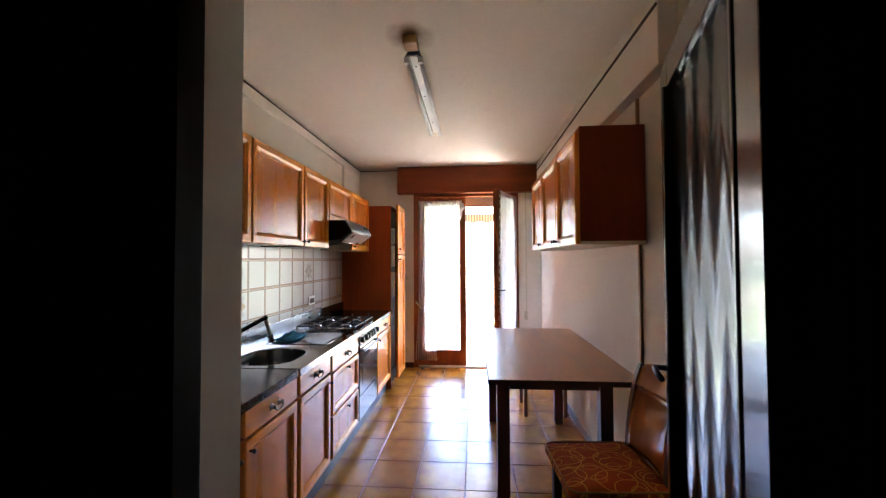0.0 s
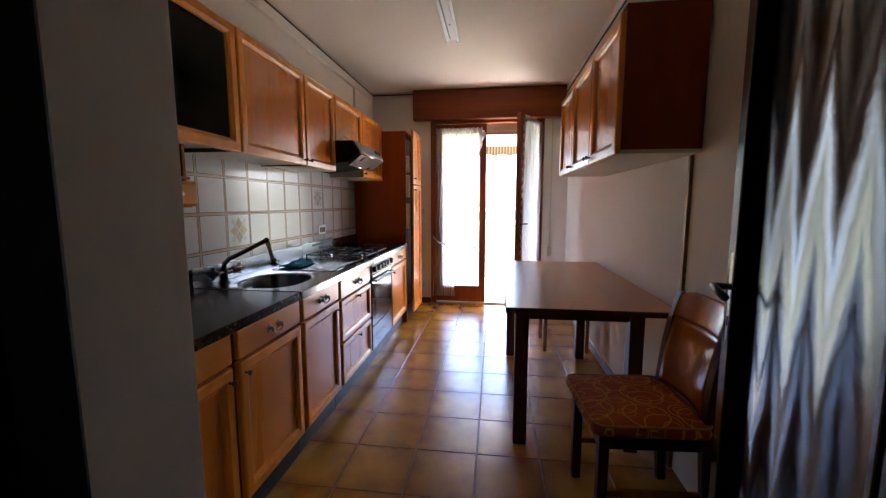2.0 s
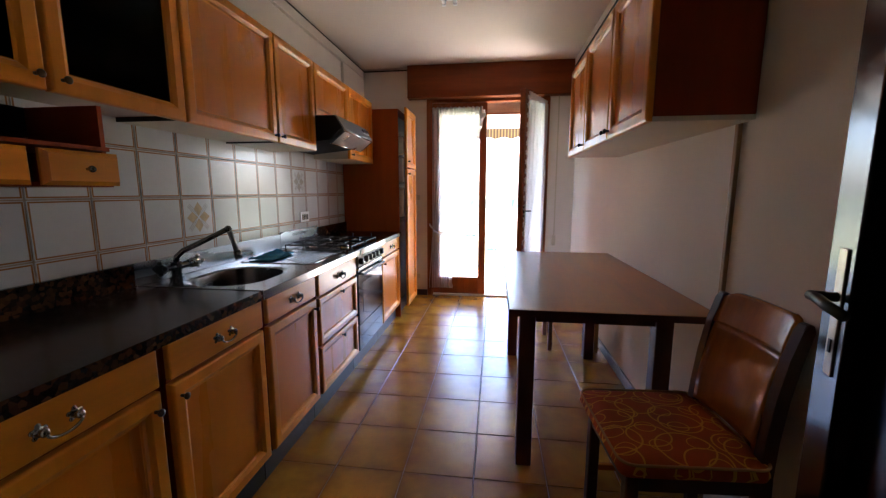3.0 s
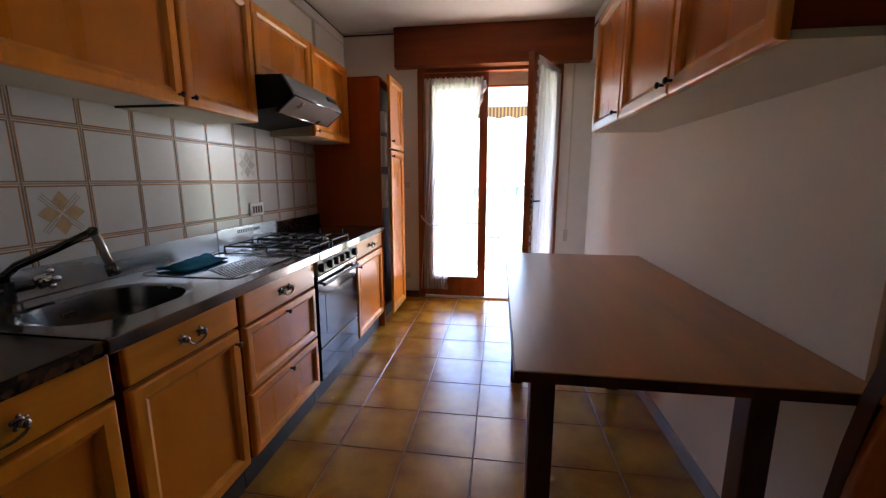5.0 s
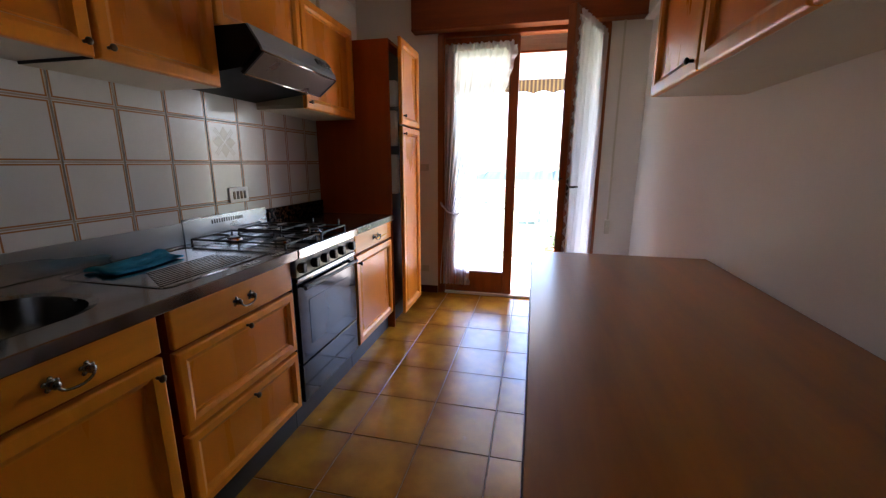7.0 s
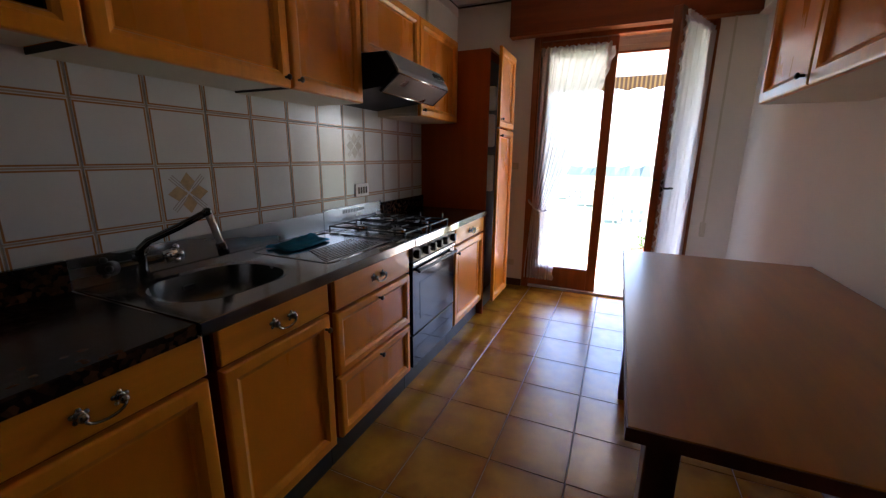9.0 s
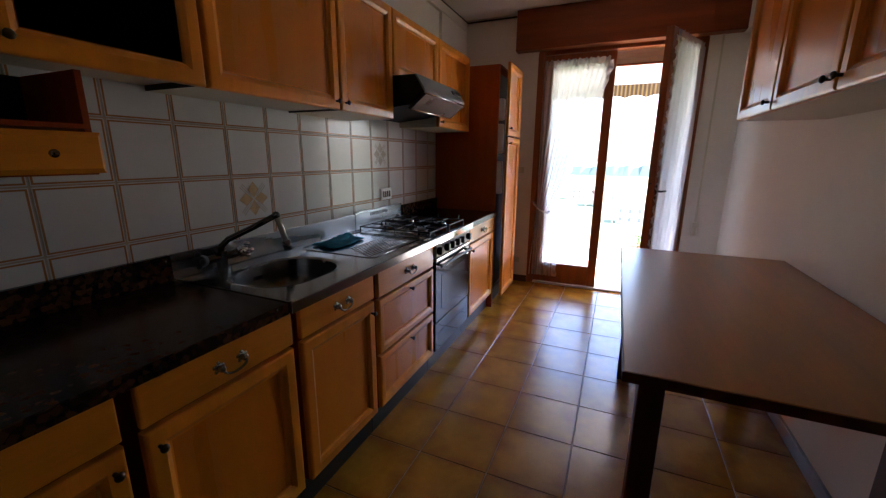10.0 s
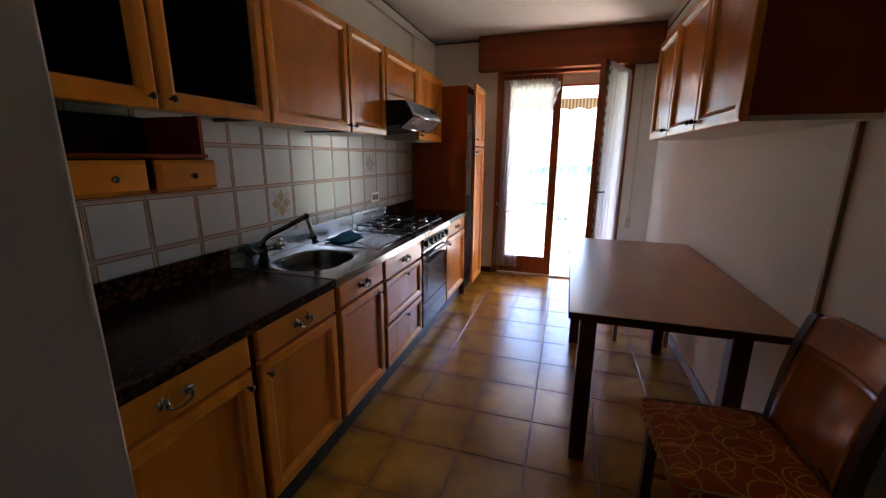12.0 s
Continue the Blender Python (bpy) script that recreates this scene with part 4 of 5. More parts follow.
part("splash", boxed(XL + 0.003, XL + 0.013, OY0, OY1, 0.86, 0.985, bevel=0.002), splash_steel, ck, "steel splash plate behind the hob")
for k in range(14):
    y = 3.30 + 0.016 * k
    part("vent_slot", boxed(XL + 0.013, XL + 0.0145, y, y + 0.008, 0.945, 0.965), black_plastic, ck)
for x in (-1.33, -1.08):
    for y in (3.27, 3.57):
        r = 0.045 if (x, y) != (-1.08, 3.27) else 0.055
        bm = rod(bmesh.new(), (x, y, 0.874), (x, y, 0.886), r * 0.9, 20, r * 0.8)
        bn = part("burner", bm, chrome, ck)
        part("cap", rod(bmesh.new(), (x, y, 0.886), (x, y, 0.893), r * 0.72, 20, r * 0.66), black_iron, bn, "black burner cap")
for y in (3.27, 3.57):
    bm = bmesh.new()
    for x in (-1.45, -0.965):
        rod(bm, (x, y - 0.125, 0.896), (x, y + 0.125, 0.896), 0.0048, 6)
    for yy in (y - 0.125, y + 0.125):
        rod(bm, (-1.45, yy, 0.896), (-0.965, yy, 0.896), 0.0048, 6)
        for x in (-1.45, -1.2, -0.965):
            rod(bm, (x, yy, 0.874), (x, yy, 0.896), 0.0048, 6)
    rod(bm, (-1.205, y - 0.125, 0.896), (-1.205, y + 0.125, 0.896), 0.0048, 6)
    for x in (-1.33, -1.08):
        for dx, dy in ((1, 0), (-1, 0), (0, 1), (0, -1)):
            rod(bm, (x + dx * 0.125, y + dy * 0.125, 0.896), (x + dx * 0.03, y + dy * 0.03, 0.899), 0.0048, 6)
    for x in (-1.16, -1.0):
        rod(bm, (x, y + 0.125, 0.896), (x, y + 0.125, 0.93), 0.0048, 6)
    part("pan_grid", bm, black_iron, ck, "black wire pan support")
part("control_panel", boxed(XF + 0.001, XF + 0.028, OY0 + 0.004, OY1 - 0.004, 0.748, 0.832, bevel=0.004), panel_steel, ck, "brushed steel control panel")
for y in (3.165, 3.275, 3.362, 3.448, 3.534, 3.655):
    bm = rod(bmesh.new(), (XF + 0.028, y, 0.79), (XF + 0.05, y, 0.79), 0.021, 16, 0.018)
    box(bm, XF + 0.03, XF + 0.058, y - 0.014, y + 0.014, 0.768, 0.812, bevel=0.004)
    part("knob", bm, black_plastic, ck)
od = part("oven_door", boxed(XF + 0.001, XF + 0.024, OY0 + 0.006, OY1 - 0.006, 0.335, 0.722, bevel=0.004), black_glass, ck, "black glass oven door")
part("window", boxed(XF + 0.0245, XF + 0.0258, OY0 + 0.09, OY1 - 0.09, 0.405, 0.62), oven_window, od)
part("trim", boxed(XF + 0.001, XF + 0.03, OY0 + 0.006, OY1 - 0.006, 0.724, 0.742, bevel=0.003), steel, ck, "chrome trim strip")
bm = rod(bmesh.new(), (XF + 0.05, OY0 + 0.03, 0.695), (XF + 0.05, OY1 - 0.03, 0.695), 0.009)
for y in (OY0 + 0.06, OY1 - 0.06):
    rod(bm, (XF + 0.022, y, 0.695), (XF + 0.05, y, 0.695), 0.007)
part("handle", bm, black_plastic, od)
part("lower_panel", boxed(XF + 0.001, XF + 0.022, OY0 + 0.006, OY1 - 0.006, 0.14, 0.328, bevel=0.004), black_glass, ck)

# ---- wall cabinets over the worktop ----
XU = -1.195
ZU0, ZU1 = 1.535, 2.11


def wall_cabinet(y0, y1, z0, z1, label, knob_side, glass=False, board=None, lift=0.0, edge=0.0):
    th = thing("wall_cabinet", (XL, y0, z0), label, "cabinet", "wall cabinets along the worktop")
    t, zb = 0.018, z0 + lift + 0.018
    bm = bmesh.new()
    if glass:
        box(bm, XL, XL + 0.01, y0 + 0.002, y1 - 0.002, zb, z1 - t)
        for z in (z0 + 0.19, z0 + 0.38):
            box(bm, XL + 0.012, XU - 0.03, y0 + t, y1 - t, z, z + t)
        for a in (y0 + 0.002, y1 - t):
            box(bm, XL + 0.011, XU, a, a + t - 0.002, zb, z1 - t)
        box(bm, XL, XU, y0 + 0.002, y1 - 0.002, z1 - t, z1)
    else:
        box(bm, XL, XU, y0 + 0.002, y1 - 0.002, zb, z1)
    part("body", bm, board or panel_wood, th)
    part("underside", boxed(XL, XU, y0 + 0.004, y1 - 0.004, z0 + lift, z0 + lift + t - 0.001), cream_board, th, "cream laminate underside")
    if edge:
        # strip added in near-black for the shade on the side's lower face
        part("side_edge", boxed(XL + 0.002, XU, y0 + 0.0005, y0 + 0.0035, z0 + lift, z0 + lift + edge), deep_shade, th, "lower edge of the side, its shade put into the colour")
    a, b = y0 + 0.005, y1 - 0.005
    h = z1 - z0 - 0.006
    panel_door(th, face_out(XU + 0.001, a, z0 + 0.001), b - a, h, None if knob_side == 0 else (0.028 if knob_side < 0 else b - a - 0.028, 0.035), glass)
    return th


wall_cabinet(0.98, 1.52, ZU0, ZU1, "honey-coloured wall cabinet with a dark glass door", 1, True, lift=0.026)
wall_cabinet(1.52, 2.0, ZU0, ZU1, "honey-coloured wall cabinet with a dark glass door", -1, True, lift=0.026)
wall_cabinet(2.0, 2.648, ZU0, ZU1, "honey-coloured wide wall cabinet with a panelled door", 1, lift=0.008, edge=0.018)
wall_cabinet(2.648, 3.12, ZU0, ZU1, "honey-coloured wall cabinet with a panelled door", -1, edge=0.010)
wall_cabinet(3.12, 3.73, 1.77, ZU1, "low honey-coloured wall cabinet above the cooker hood", 0)
wall_cabinet(3.73, 4.35, ZU0, ZU1, "honey-coloured wall cabinet beside the tall unit", -1, board=cream_board)

bm = bmesh.new()
lo, hi = [], []
for i in range(9):
    u = i / 8
    b = Vector((-1.39 + 0.10 * u, 1.278 - 0.15 * u, 0.8775))
    t = Vector((-1.462 + 0.085 * u, 1.306 - 0.155 * u, 1.10 + 0.006 * math.sin(u * 7)))
    for rows, off in ((lo, 0.0), (hi, 0.0015)):
        rows.append([bm.verts.new(b.lerp(t, v / 6) + Vector((0.018 * math.sin(math.pi * v / 6) * (0.4 + u) + off, 0, 0))) for v in range(7)])
for rows in (lo, hi):
    for p, q in zip(rows, rows[1:]):
        for v in range(6):
            bm.faces.new((p[v], q[v], q[v + 1], p[v + 1]))
part("paper_sheet", bm, material("white_paper", (0.72, 0.75, 0.78), 0.8, var=0.06), None, "curved bluish-white sheet of paper leaning on the granite upstand", True, category="paper")

# low shelf with small drawers hung under the glazed cabinets
ss = thing("drawer_shelf", (XL, 0.98, 1.28), "small wooden shelf with little drawers under the wall cabinets", "shelf")
SX, SY0, SY1 = -1.185, 0.98, 1.695
# the niche's shadow is put into the near-black back and dark red-brown boards
part("back", boxed(XL + 0.002, XL + 0.010, SY0, SY1, 1.283, 1.533), deep_shade, ss)
part("side", boxed(XL + 0.011, SX - 0.03, SY1 - 0.016, SY1, 1.283, 1.533, bevel=0.002), red_side, ss)
part("side", boxed(XL + 0.011, SX - 0.02, SY0, SY0 + 0.016, 1.283, 1.533, bevel=0.002), red_side, ss)
part("board", boxed(XL + 0.011, SX, SY0 + 0.017, SY1 - 0.017, 1.392, 1.404), red_side, ss)
part("board", boxed(XL + 0.011, SX, SY0 + 0.017, SY1 - 0.017, 1.283, 1.295), red_side, ss)
for y0 in (0.985, 1.229, 1.473):
    w = 0.218
    bm = rings(bmesh.new(), w, 0.098, [(0, 0), (0, 0.008), (0.004, 0.012), (0.012, 0.022)])
    bm.transform(face_out(SX + 0.001, y0, 1.287))
    d = part("drawer", bm, honey_flat, ss)
    bm = rod(bmesh.new(), (SX + 0.02, y0 + w / 2, 1.334), (SX + 0.036, y0 + w / 2, 1.334), 0.004)
    ball(bm, (SX + 0.04, y0 + w / 2, 1.334), 0.010)
    part("knob", bm, pewter, d, smooth=True)

# cooker hood
hood_black = material("matt_black_enamel", (0.010, 0.010, 0.011), 0.6, var=0.3, spec=0.2)
hd = thing("cooker_hood", (XL, 3.13, 1.6), "black cooker hood with a grey front strip and tilted visor", "cooker hood")
HY0, HY1 = 3.128, 3.722
part("body", prism(bmesh.new(), [(XL + 0.003, 1.57), (XL + 0.003, 1.767), (-1.046, 1.767), (-0.999, 1.685), (-1.085, 1.612)], HY0, HY1), hood_black, hd)
bm = prism(bmesh.new(), [(-1.044, 1.7675), (-1.036, 1.7675), (-0.984, 1.688), (-0.980, 1.670), (-0.988, 1.668), (-0.994, 1.686)], HY0 + 0.001, HY1 - 0.001)
part("front_strip", bm, material("blue_grey_enamel", (0.24, 0.27, 0.31), 0.36, 0.2, var=0.1), hd, "grey metal front strip")
bm = prism(bmesh.new(), [(-0.990, 1.667), (-0.984, 1.662), (-1.078, 1.590), (-1.084, 1.596)], HY0 + 0.012, HY1 - 0.012)
part("visor", bm, material("visor_metal", (0.20, 0.148, 0.118), 0.28, 0.7, var=0.2, scale=3), hd, "glossy dark brown-grey visor")
part("lip", rod(bmesh.new(), (-0.984, HY0 + 0.003, 1.668), (-0.984, HY1 - 0.003, 1.668), 0.004, 8), chrome, hd, "bright edge of the front strip", True)
part("lip", rod(bmesh.new(), (-1.082, HY0 + 0.012, 1.589), (-1.082, HY1 - 0.012, 1.589), 0.0045, 8), chrome, hd, "bright lower edge of the visor", True)
for y in (HY0 + 0.002, HY1 - 0.012):
    part("visor_frame", prism(bmesh.new(), [(-0.990, 1.669), (-0.980, 1.662), (-1.078, 1.586), (-1.088, 1.595)], y, y + 0.010), hood_black, hd)
for k in range(4):
    y = 3.575 + 0.034 * k
    bm = boxed(-0.010, 0.010, y, y + 0.024, -0.015, 0.015, bevel=0.002)
    bm.transform(Matrix.Translation((-1.011, 0, 1.728)) @ Matrix.Rotation(radians(-33), 4, "Y"))
    part("switch", bm, black_plastic, hd)

# tall unit with the built-in refrigerator, its doors standing a little off
tu = thing("tall_unit", (XL, 4.36, 0), "tall honey wood unit with built-in refrigerator and reddish side", "tall cabinet")
TY0, TY1 = 4.360, 4.93
part("side_panel", boxed(XL + 0.003, -0.925, TY0, TY0 + 0.018, 0, 2.05, bevel=0.002), unit_side, tu, "reddish brown side panel")
part("side_panel", boxed(XL + 0.003, -0.925, TY1 - 0.018, TY1, 0, 2.05, bevel=0.002), unit_side, tu)
part("top", boxed(XL + 0.003, -0.925, TY0 + 0.019, TY1 - 0.019, 2.032, 2.05), red_side, tu)
part("refrigerator", boxed(XL + 0.02, -0.985, TY0 + 0.03, TY1 - 0.03, 0.13, 2.02), black_plastic, tu, "dark refrigerator body")
part("plinth", boxed(XL + 0.02, -0.97, TY0 + 0.019, TY1 - 0.019, 0, 0.125), black_plastic, tu)
for z0, z1, y in ((1.36, 1.60, TY0 + 0.05), (1.02, 1.30, TY0 + 0.055), (1.63, 1.80, TY0 + 0.06)):
    part("gasket", boxed(-0.984, -0.895, y, y + 0.05, z0, z1, bevel=0.012), white_plastic, tu, "white refrigerator door lining")
panel_door(tu, face_out(-0.871, TY0 + 0.045, 1.505), 0.43, 0.565, (0.03, 0.06))
panel_door(tu, face_out(-0.871, TY0 + 0.045, 0.105), 0.43, 1.39, (0.03, 1.34))

# ---- wall cabinets over the table ----
RX, ZR = 0.535, 1.515


def right_cabinet(y0, y1, knob_side):
    th = thing("wall_cabinet", (XR, y0, ZR), "honey-coloured wall cabinet with dark reddish sides over the table", "cabinet", "wall cabinets over the table")
    part("body", boxed(RX + 0.022, XR - 0.032, y0 + 0.001, y1 - 0.001, ZR + 0.018, 2.135), red_side, th)
    part("underside", boxed(RX + 0.022, XR - 0.032, y0 + 0.001, y1 - 0.001, ZR, ZR + 0.017), cream_board, th, "cream laminate underside")
    a, b = y0 + 0.004, y1 - 0.004
    panel_door(th, face_out(RX + 0.021, a, ZR + 0.001, -1), b - a, 0.59, (0.028 if knob_side < 0 else b - a - 0.028, 0.035))


right_cabinet(2.085, 2.58, 1)
right_cabinet(2.58, 3.095, -1)
right_cabinet(3.095, 3.60, -1)

# ---- table and chairs ----
tb = thing("dining_table", (0.48, 3.0, 0), "brown laminate kitchen table with square dark legs against the wall", "table")
TX0, TX1, TY_0, TY_1, TZ = 0.075, 0.882, 2.125, 3.72, 0.799
LEGS_X, LEGS_Y = (0.130, 0.703), (2.275, 3.535)
tt = part("tabletop", boxed(TX0 + 0.003, TX1 - 0.003, TY_0 + 0.003, TY_1 - 0.003, TZ - 0.028, TZ, bevel=0.002), table_wood, tb)
for b in ((TX0, TX1, TY_0, TY_0 + 0.0028), (TX0, TX1, TY_1 - 0.0028, TY_1), (TX0, TX0 + 0.0028, TY_0 + 0.003, TY_1 - 0.003), (TX1 - 0.0028, TX1, TY_0 + 0.003, TY_1 - 0.003)):
    part("edge_band", boxed(*b, TZ - 0.029, TZ - 0.0015), table_leg, tt, "dark edge band")
(xa, xb), (ya, yb) = LEGS_X, LEGS_Y
for b in ((xa + 0.072, xb - 0.002, ya + 0.01, ya + 0.032), (xa + 0.072, xb - 0.002, yb + 0.038, yb + 0.06), (xa + 0.01, xa + 0.032, ya + 0.072, yb - 0.002), (xb + 0.038, xb + 0.06, ya + 0.072, yb - 0.002)):
    part("apron", boxed(*b, TZ - 0.10, TZ - 0.029), table_leg, tb)
for x in LEGS_X:
    for y in LEGS_Y:
        part("leg", boxed(x, x + 0.07, y, y + 0.07, 0, TZ - 0.029, bevel=0.004), table_leg, tb)


def ring_cloth():
    m = material("seat_fabric", (0.50, 0.085, 0.004), 0.95, var=0.25, scale=8, fine=300, bump=0.35)
    n, l = m.node_tree.nodes, m.node_tree.links
    p = n["Principled BSDF"]
    src = p.inputs["Base Color"].links[0].from_socket
    tc = n.new("ShaderNodeTexCoord")
    prev = None
    for k, (s, turn, lo, hi) in enumerate(((5.0, 0.2, 0.41, 0.438), (5.9, 0.9, 0.38, 0.412), (9.0, 1.4, 0.27, 0.305))):
        v, mp = n.new("ShaderNodeTexVoronoi"), n.new("ShaderNodeMapping")
        v.voronoi_dimensions = "2D"
        mp.inputs["Location"].default_value, mp.inputs["Rotation"].default_value = (0.31 * k, 0.17 * k, 0), (0, 0, turn)
        mp.inputs["Scale"].default_value = (1, 1.25, 1)
        v.inputs["Scale"].default_value, v.inputs["Randomness"].default_value = s, 0.18
        l.new(tc.outputs["Object"], mp.inputs[0])
        l.new(mp.outputs[0], v.inputs["Vector"])
        c = n.new("ShaderNodeMath")
        c.operation = "COMPARE"
        l.new(v.outputs["Distance"], c.inputs[0])
        c.inputs[1].default_value, c.inputs[2].default_value = (lo + hi) / 2, (hi - lo) / 2
        if prev:
            mx = n.new("ShaderNodeMath")
            mx.operation = "MAXIMUM"
            l.new(prev, mx.inputs[0])
            l.new(c.outputs[0], mx.inputs[1])
            prev = mx.outputs[0]
        else:
            prev = c.outputs[0]
    mix = n.new("ShaderNodeMix")
    mix.data_type = "RGBA"
    l.new(prev, mix.inputs["Factor"])
    l.new(src, mix.inputs["A"])
    mix.inputs["B"].default_value = (0.80, 0.39, 0.035, 1)
    l.new(mix.outputs["Result"], p.inputs["Base Color"])
    return m


fabric = ring_cloth()
# dark wood of the posts; also paints shade on legs and seat rails
dark_post = material("chair_post_and_shade_wood", (0.07, 0.018, 0.005), 0.35, var=0.3, scale=2, fine=16, bump=0.03, stretch=GRAIN_Z)
piping = material("seat_piping", (0.50, 0.25, 0.08), 0.9, var=0.1)


def chair(label):
    """Faces -x in its own coordinates; the back stands at +x."""
    th = thing("dining_chair", (0, 0, 0), label, "chair", "chairs at the table")
    # legs and seat rails are coloured dark for the shade under the seat
    for y in (-0.19, 0.15):
        part("leg", boxed(-0.20, -0.16, y, y + 0.04, 0, 0.44, bevel=0.005), dark_post, th)
    for y in (-0.195, 0.16):
        bm = bmesh.new()
        prof = [(0.20, 0.0), (0.24, 0.0), (0.222, 0.25), (0.215, 0.44), (0.220, 0.55), (0.234, 0.68), (0.256, 0.80), (0.280, 0.885), (0.272, 0.905), (0.252, 0.905), (0.243, 0.885), (0.218, 0.80), (0.196, 0.68), (0.181, 0.55), (0.172, 0.44)]
        prism(bm, prof, y, y + 0.034)
        bmesh.ops.bevel(bm, geom=list(bm.edges), offset=0.004, segments=1, affect="EDGES")
        part("back_post", bm, dark_post, th)
    for b in ((-0.16, 0.18, -0.185, -0.165), (-0.16, 0.18, 0.165, 0.185), (-0.195, -0.175, -0.15, 0.15)):
        part("seat_rail", boxed(*b, 0.37, 0.435), dark_post, th)
    for y in (-0.18, 0.165):
        part("stretcher", boxed(-0.165, 0.20, y, y + 0.016, 0.17, 0.195, bevel=0.003), chair_wood, th)
    bm = bmesh.new()
    bridge(bm, [round_rect(-0.225, 0.20, -0.215, 0.215, 0.03, 0.437), round_rect(-0.235, 0.205, -0.225, 0.225, 0.04, 0.455), round_rect(-0.228, 0.20, -0.22, 0.22, 0.045, 0.482), round_rect(-0.19, 0.165, -0.18, 0.18, 0.05, 0.497), round_rect(-0.08, 0.06, -0.07, 0.07, 0.03, 0.503)], "end")
    s = part("seat", bm, fabric, th, "padded seat in rust-red fabric with golden rings", True)
    ring = round_rect(-0.232, 0.203, -0.224, 0.224, 0.045, 0.484)
    part("piping", tube(bmesh.new(), ring + ring[:1], 0.0045, 6), piping, s, "golden piping", True)
    # a bent plywood sheet, thickest at its top rail, with rounded upper corners
    rows = 14
    for name, z0, z1, half in (("backrest", 0.50, 0.80, 0.158), ("top_rail", 0.802, 0.915, 0.160)):
        bm = bmesh.new()
        sheets = []
        for off in (0.0, 0.013 if name == "backrest" else 0.022):
            sheet = []
            for i in range(17):
                u = 2 * i / 16 - 1
                y = half * u
                top = z1 - (0.022 * max(0, abs(u) - 0.8) / 0.2 if name == "top_rail" else 0)
                line = []
                for j in range(rows + 1):
                    z = z0 + (top - z0) * j / rows
                    lean = 0.176 + 0.40 * max(0, z - 0.50) ** 1.7
                    line.append(bm.verts.new((lean + 0.020 * (1 - u * u) + (off if name == "backrest" else off - 0.007), y, z)))
                sheet.append(line)
            sheets.append(sheet)
        f, g = sheets
        for i in range(16):
            for j in range(rows):
                bm.faces.new((f[i][j], f[i + 1][j], f[i + 1][j + 1], f[i][j + 1]))
                bm.faces.new((g[i][j], g[i][j + 1], g[i + 1][j + 1], g[i + 1][j]))
            bm.faces.new((f[i][0], g[i][0], g[i + 1][0], f[i + 1][0]))
            bm.faces.new((f[i][rows], f[i + 1][rows], g[i + 1][rows], g[i][rows]))
        for i in (0, 16):
            for j in range(rows):
                bm.faces.new((f[i][j], f[i][j + 1], g[i][j + 1], g[i][j]))
        part(name, bm, chair_wood, th, "curved glossy wooden " + ("back panel" if name == "backrest" else "rail on top of the back"), True)
    return th


c1 = chair("reddish wooden chair with a ring-patterned rust seat")
c1.matrix_world = pose(0.607, 1.905, 0, 0, 0, 4)

st = thing("stool", (0.67, 3.87, 0), "tall light wooden stool under the far end of the table", "stool")
stool_wood = material("stool_wood", (0.42, 0.20, 0.06), 0.4, var=0.25, scale=2, fine=16, bump=0.03, stretch=GRAIN_Z)
part("seat", boxed(0.445, 0.85, 3.66, 4.06, 0.645, 0.67, bevel=0.008), stool_wood, st)
for x in (0.455, 0.81):
    for y in (3.67, 4.02):
        part("leg", boxed(x, x + 0.03, y, y + 0.03, 0, 0.644, bevel=0.003), stool_wood, st)

# ---- ceiling lamp, sockets ----
lp = thing("ceiling_lamp", (-0.335, 2.87, ZC), "white fluorescent ceiling fitting with two bare tubes, unlit", "lamp")
LX, LY0, LY1 = -0.335, 2.20, 3.56
part("tray", prism(bmesh.new(), [(LX - 0.05, ZC - 0.075), (LX - 0.028, ZC - 0.035), (LX - 0.028, ZC - 0.002), (LX + 0.028, ZC - 0.002), (LX + 0.028, ZC - 0.035), (LX + 0.05, ZC - 0.075), (LX + 0.024, ZC - 0.06), (LX - 0.024, ZC - 0.06)], LY0, LY1), material("lamp_tray", (0.30, 0.28, 0.25), 0.45, var=0.1), lp, "greyish enamelled tray")
cv = part("cover", boxed(LX - 0.021, LX + 0.021, LY0 + 0.004, LY1 - 0.004, ZC - 0.070, ZC - 0.0605, bevel=0.002), lamp_white, lp, "flat white cover strip")
for y in (LY0 + 0.12, LY0 + 0.55, LY1 - 0.28):
    part("screw", rod(bmesh.new(), (LX, y, ZC - 0.073), (LX, y, ZC - 0.0695), 0.006, 10), bronze, cv)
for s in (-1, 1):
    part("tube", rod(bmesh.new(), (LX + s * 0.04, LY0 + 0.03, ZC - 0.087), (LX + s * 0.04, LY1 - 0.03, ZC - 0.087), 0.013, 12), white_plastic, lp, "slim white fluorescent tube", True)
    for y in (LY0 + 0.004, LY1 - 0.03):
        part("tube_holder", boxed(LX + s * 0.04 - 0.014, LX + s * 0.04 + 0.014, y, y + 0.026, ZC - 0.104, ZC - 0.066, bevel=0.003), white_plastic, lp)
part("junction_box", boxed(LX - 0.045, LX + 0.035, 2.09, 2.19, ZC - 0.05, ZC - 0.003, bevel=0.008), material("yellowed_plastic", (0.42, 0.24, 0.07), 0.5, var=0.3, scale=8), lp, "yellowed junction box")

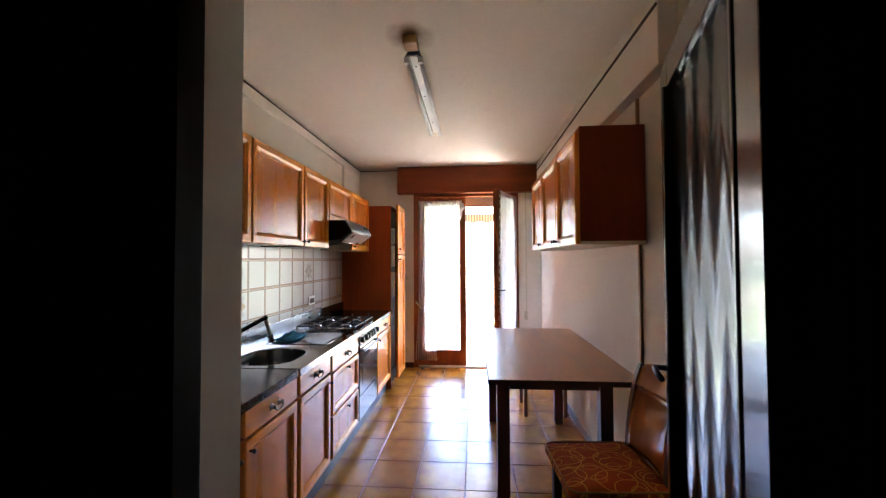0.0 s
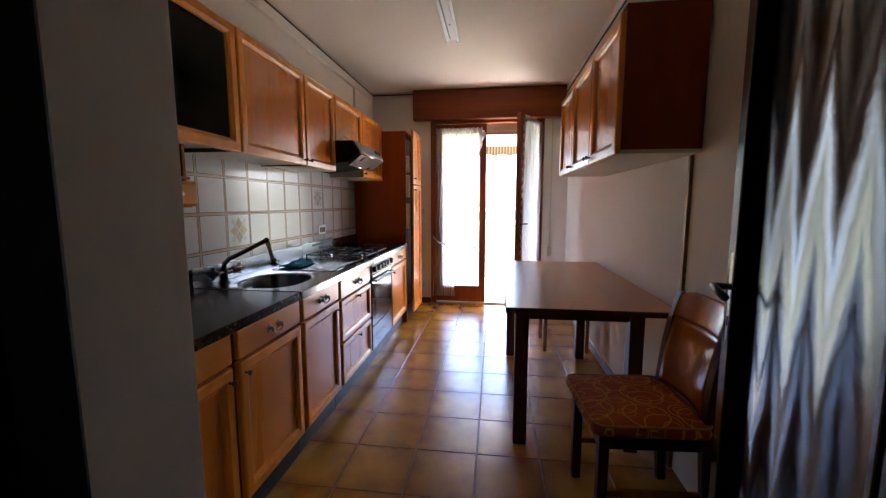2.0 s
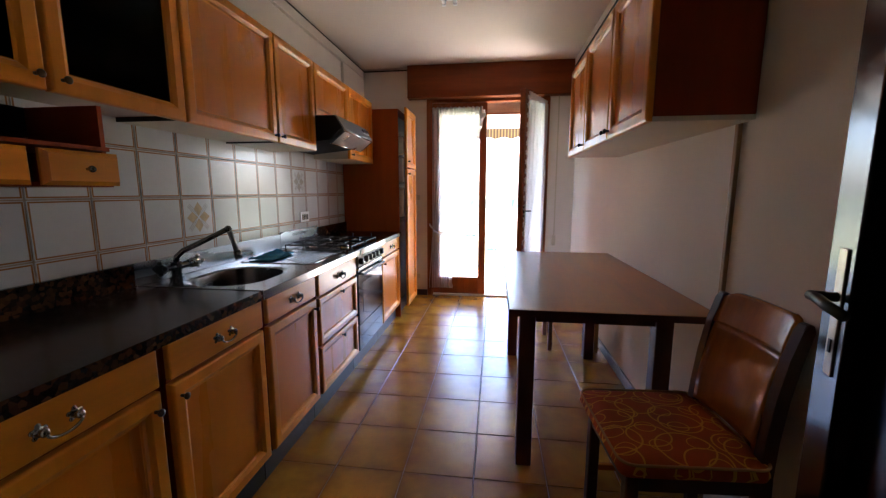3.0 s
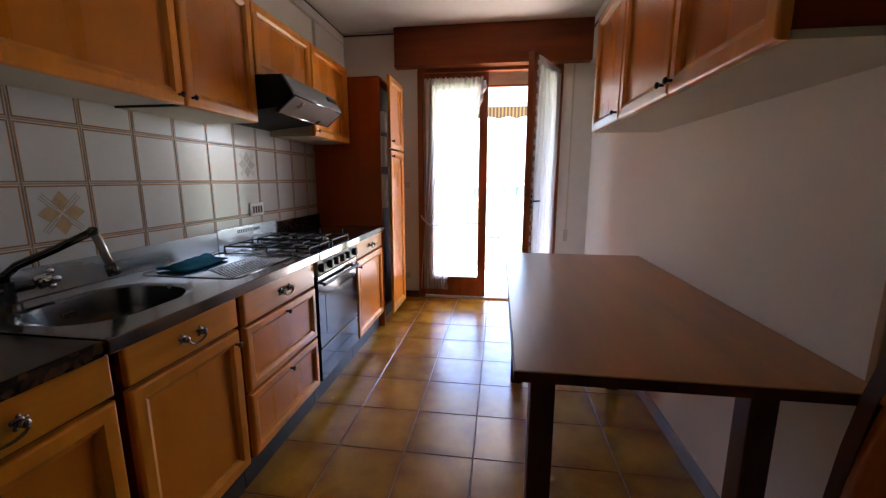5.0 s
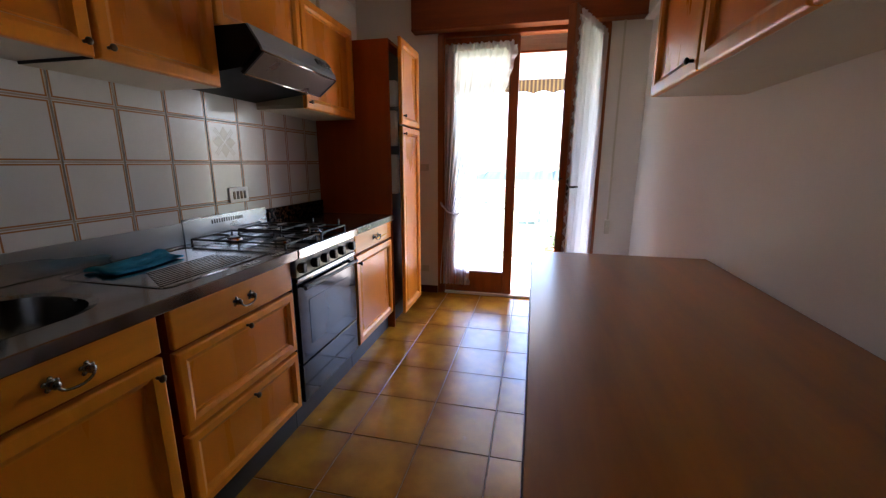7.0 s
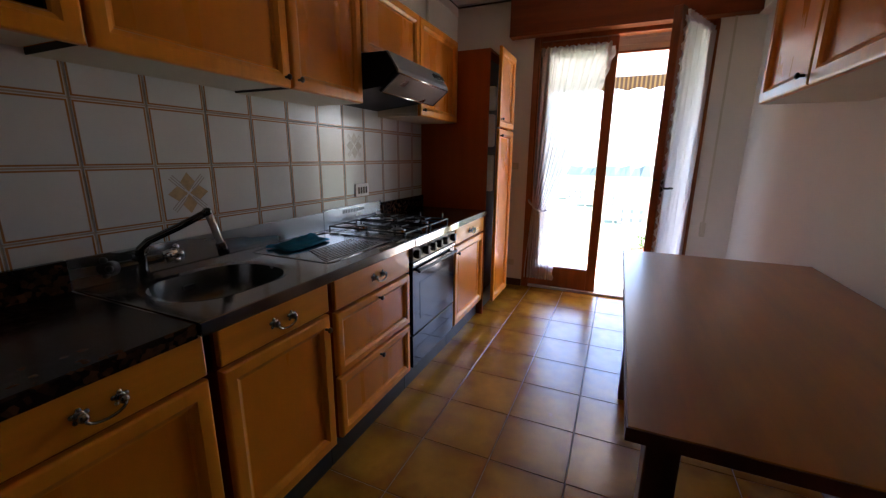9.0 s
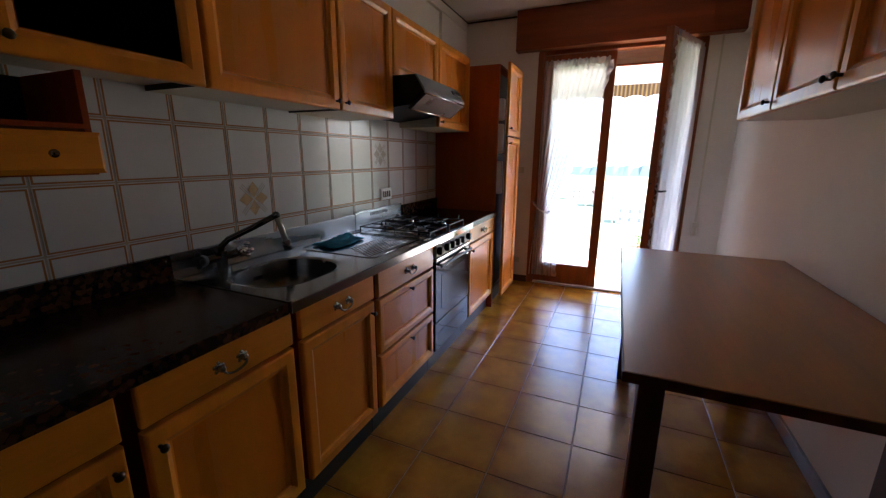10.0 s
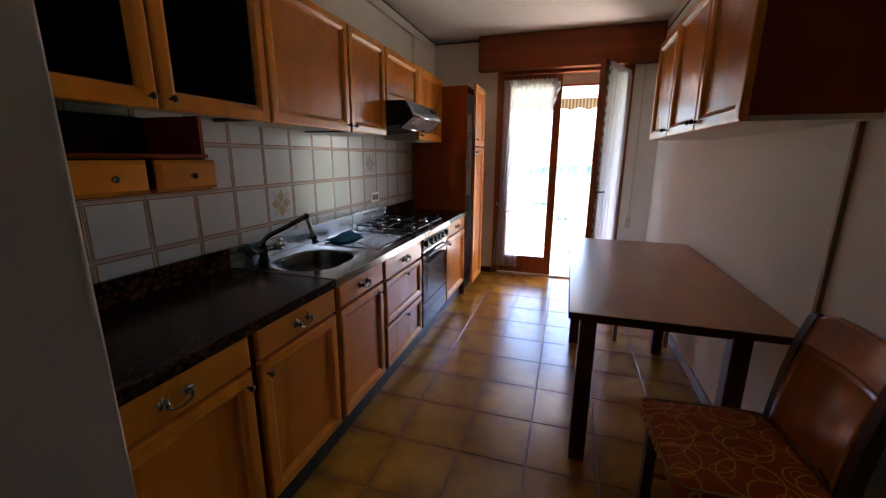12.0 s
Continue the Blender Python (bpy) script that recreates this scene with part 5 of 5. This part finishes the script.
so = thing("wall_socket", (XL, 3.44, 1.03), "white wall socket plate with four switches", "socket")
part("plate", boxed(XL + 0.001, XL + 0.010, 3.445, 3.585, 1.032, 1.112, bevel=0.004), white_plastic, so)
for k in range(4):
    part("switch", boxed(XL + 0.0105, XL + 0.014, 3.466 + 0.026 * k, 3.484 + 0.026 * k, 1.05, 1.092, bevel=0.002, seg=1), black_plastic if k % 2 else bronze, so)
for z, nm in ((1.20, "wall_switch"), (0.24, "wall_socket")):
    so = thing(nm, (-0.93, YF, z), "yellowed plastic wall plate beside the balcony door", "socket")
    part("plate", boxed(-0.965, -0.885, YF - 0.010, YF - 0.001, z - 0.03, z + 0.03, bevel=0.003), ivory_metal, so)
    part("insert", boxed(-0.945, -0.905, YF - 0.0125, YF - 0.0105, z - 0.02, z + 0.02), cream_board, so)

# ---- tiles of the wall and the floor ----
PY, PZ = 0.2125, 0.2035
tm = to_mesh("tile", boxed(-0.010, 0.0, 0.0025, PY - 0.0025, 0.0025, PZ - 0.0025, bevel=0.0015, seg=1), wtile_mat)
petal = material("tile_ornament", (0.53, 0.38, 0.21), 0.2, var=0.25, scale=30)
stem = material("tile_ornament_grey", (0.42, 0.38, 0.34), 0.2, var=0.2, scale=30)
base_y = 2.716
for i in range(-9, 8):
    for j in range(-1, 3):
        y, z = base_y + i * PY, 1.242 + (j - 1) * PZ
        if y < YN or y > 4.33:
            continue
        ob = new("tile", tm)
        ob.parent, ob.location = wl, (XL, y, z)


def ornament(y, z, petal):
    """Four diamond petals with small strokes between them, glazed on a tile."""
    c = Vector((XL + 0.0006, y + PY / 2, z + PZ / 2))
    bm = bmesh.new()
    for a in (0, 90, 180, 270):
        m = Matrix.Translation(c) @ Matrix.Rotation(radians(a), 4, "X")
        bm.faces.new([bm.verts.new(m @ Vector((0, p, q))) for p, q in ((0, 0.004), (0.030, 0.040), (0, 0.078), (-0.030, 0.040))])
    part("ornament", bm, petal, wl)
    bm = bmesh.new()
    for a in (45, 135, 225, 315):
        m = Matrix.Translation(c) @ Matrix.Rotation(radians(a), 4, "X")
        for s in (-0.011, -0.002, 0.007):
            bm.faces.new([bm.verts.new(m @ Vector((0, p, q))) for p, q in ((s, 0.02), (s + 0.004, 0.02), (s + 0.004, 0.088), (s, 0.088))])
    part("ornament", bm, stem, wl)


ornament(base_y - 2 * PY, 1.242 - PZ, petal)
# same ornament, its petals paled in colour for the sheen on this tile
ornament(base_y + 3 * PY, 1.242, material("sheen_pale_ornament", (0.47, 0.43, 0.37), 0.2, var=0.15, scale=30))

FX, FYP, GX, GY = 0.321, 0.331, -0.06, 3.155
fl = bpy.data.objects["floor"]
fm = to_mesh("floor_tile", boxed(0.002, FX - 0.002, 0.002, FYP - 0.002, -0.012, 0.0, bevel=0.0018, seg=1), tile_mat)
for i in range(-6, 5):
    for j in range(-10, 7):
        x, y = GX + i * FX, GY + j * FYP
        if x > XR or x + FX < XL or y + FYP > 5.56:
            continue
        ob = new("tile", fm)
        ob.parent, ob.location = fl, (x, y, 0)
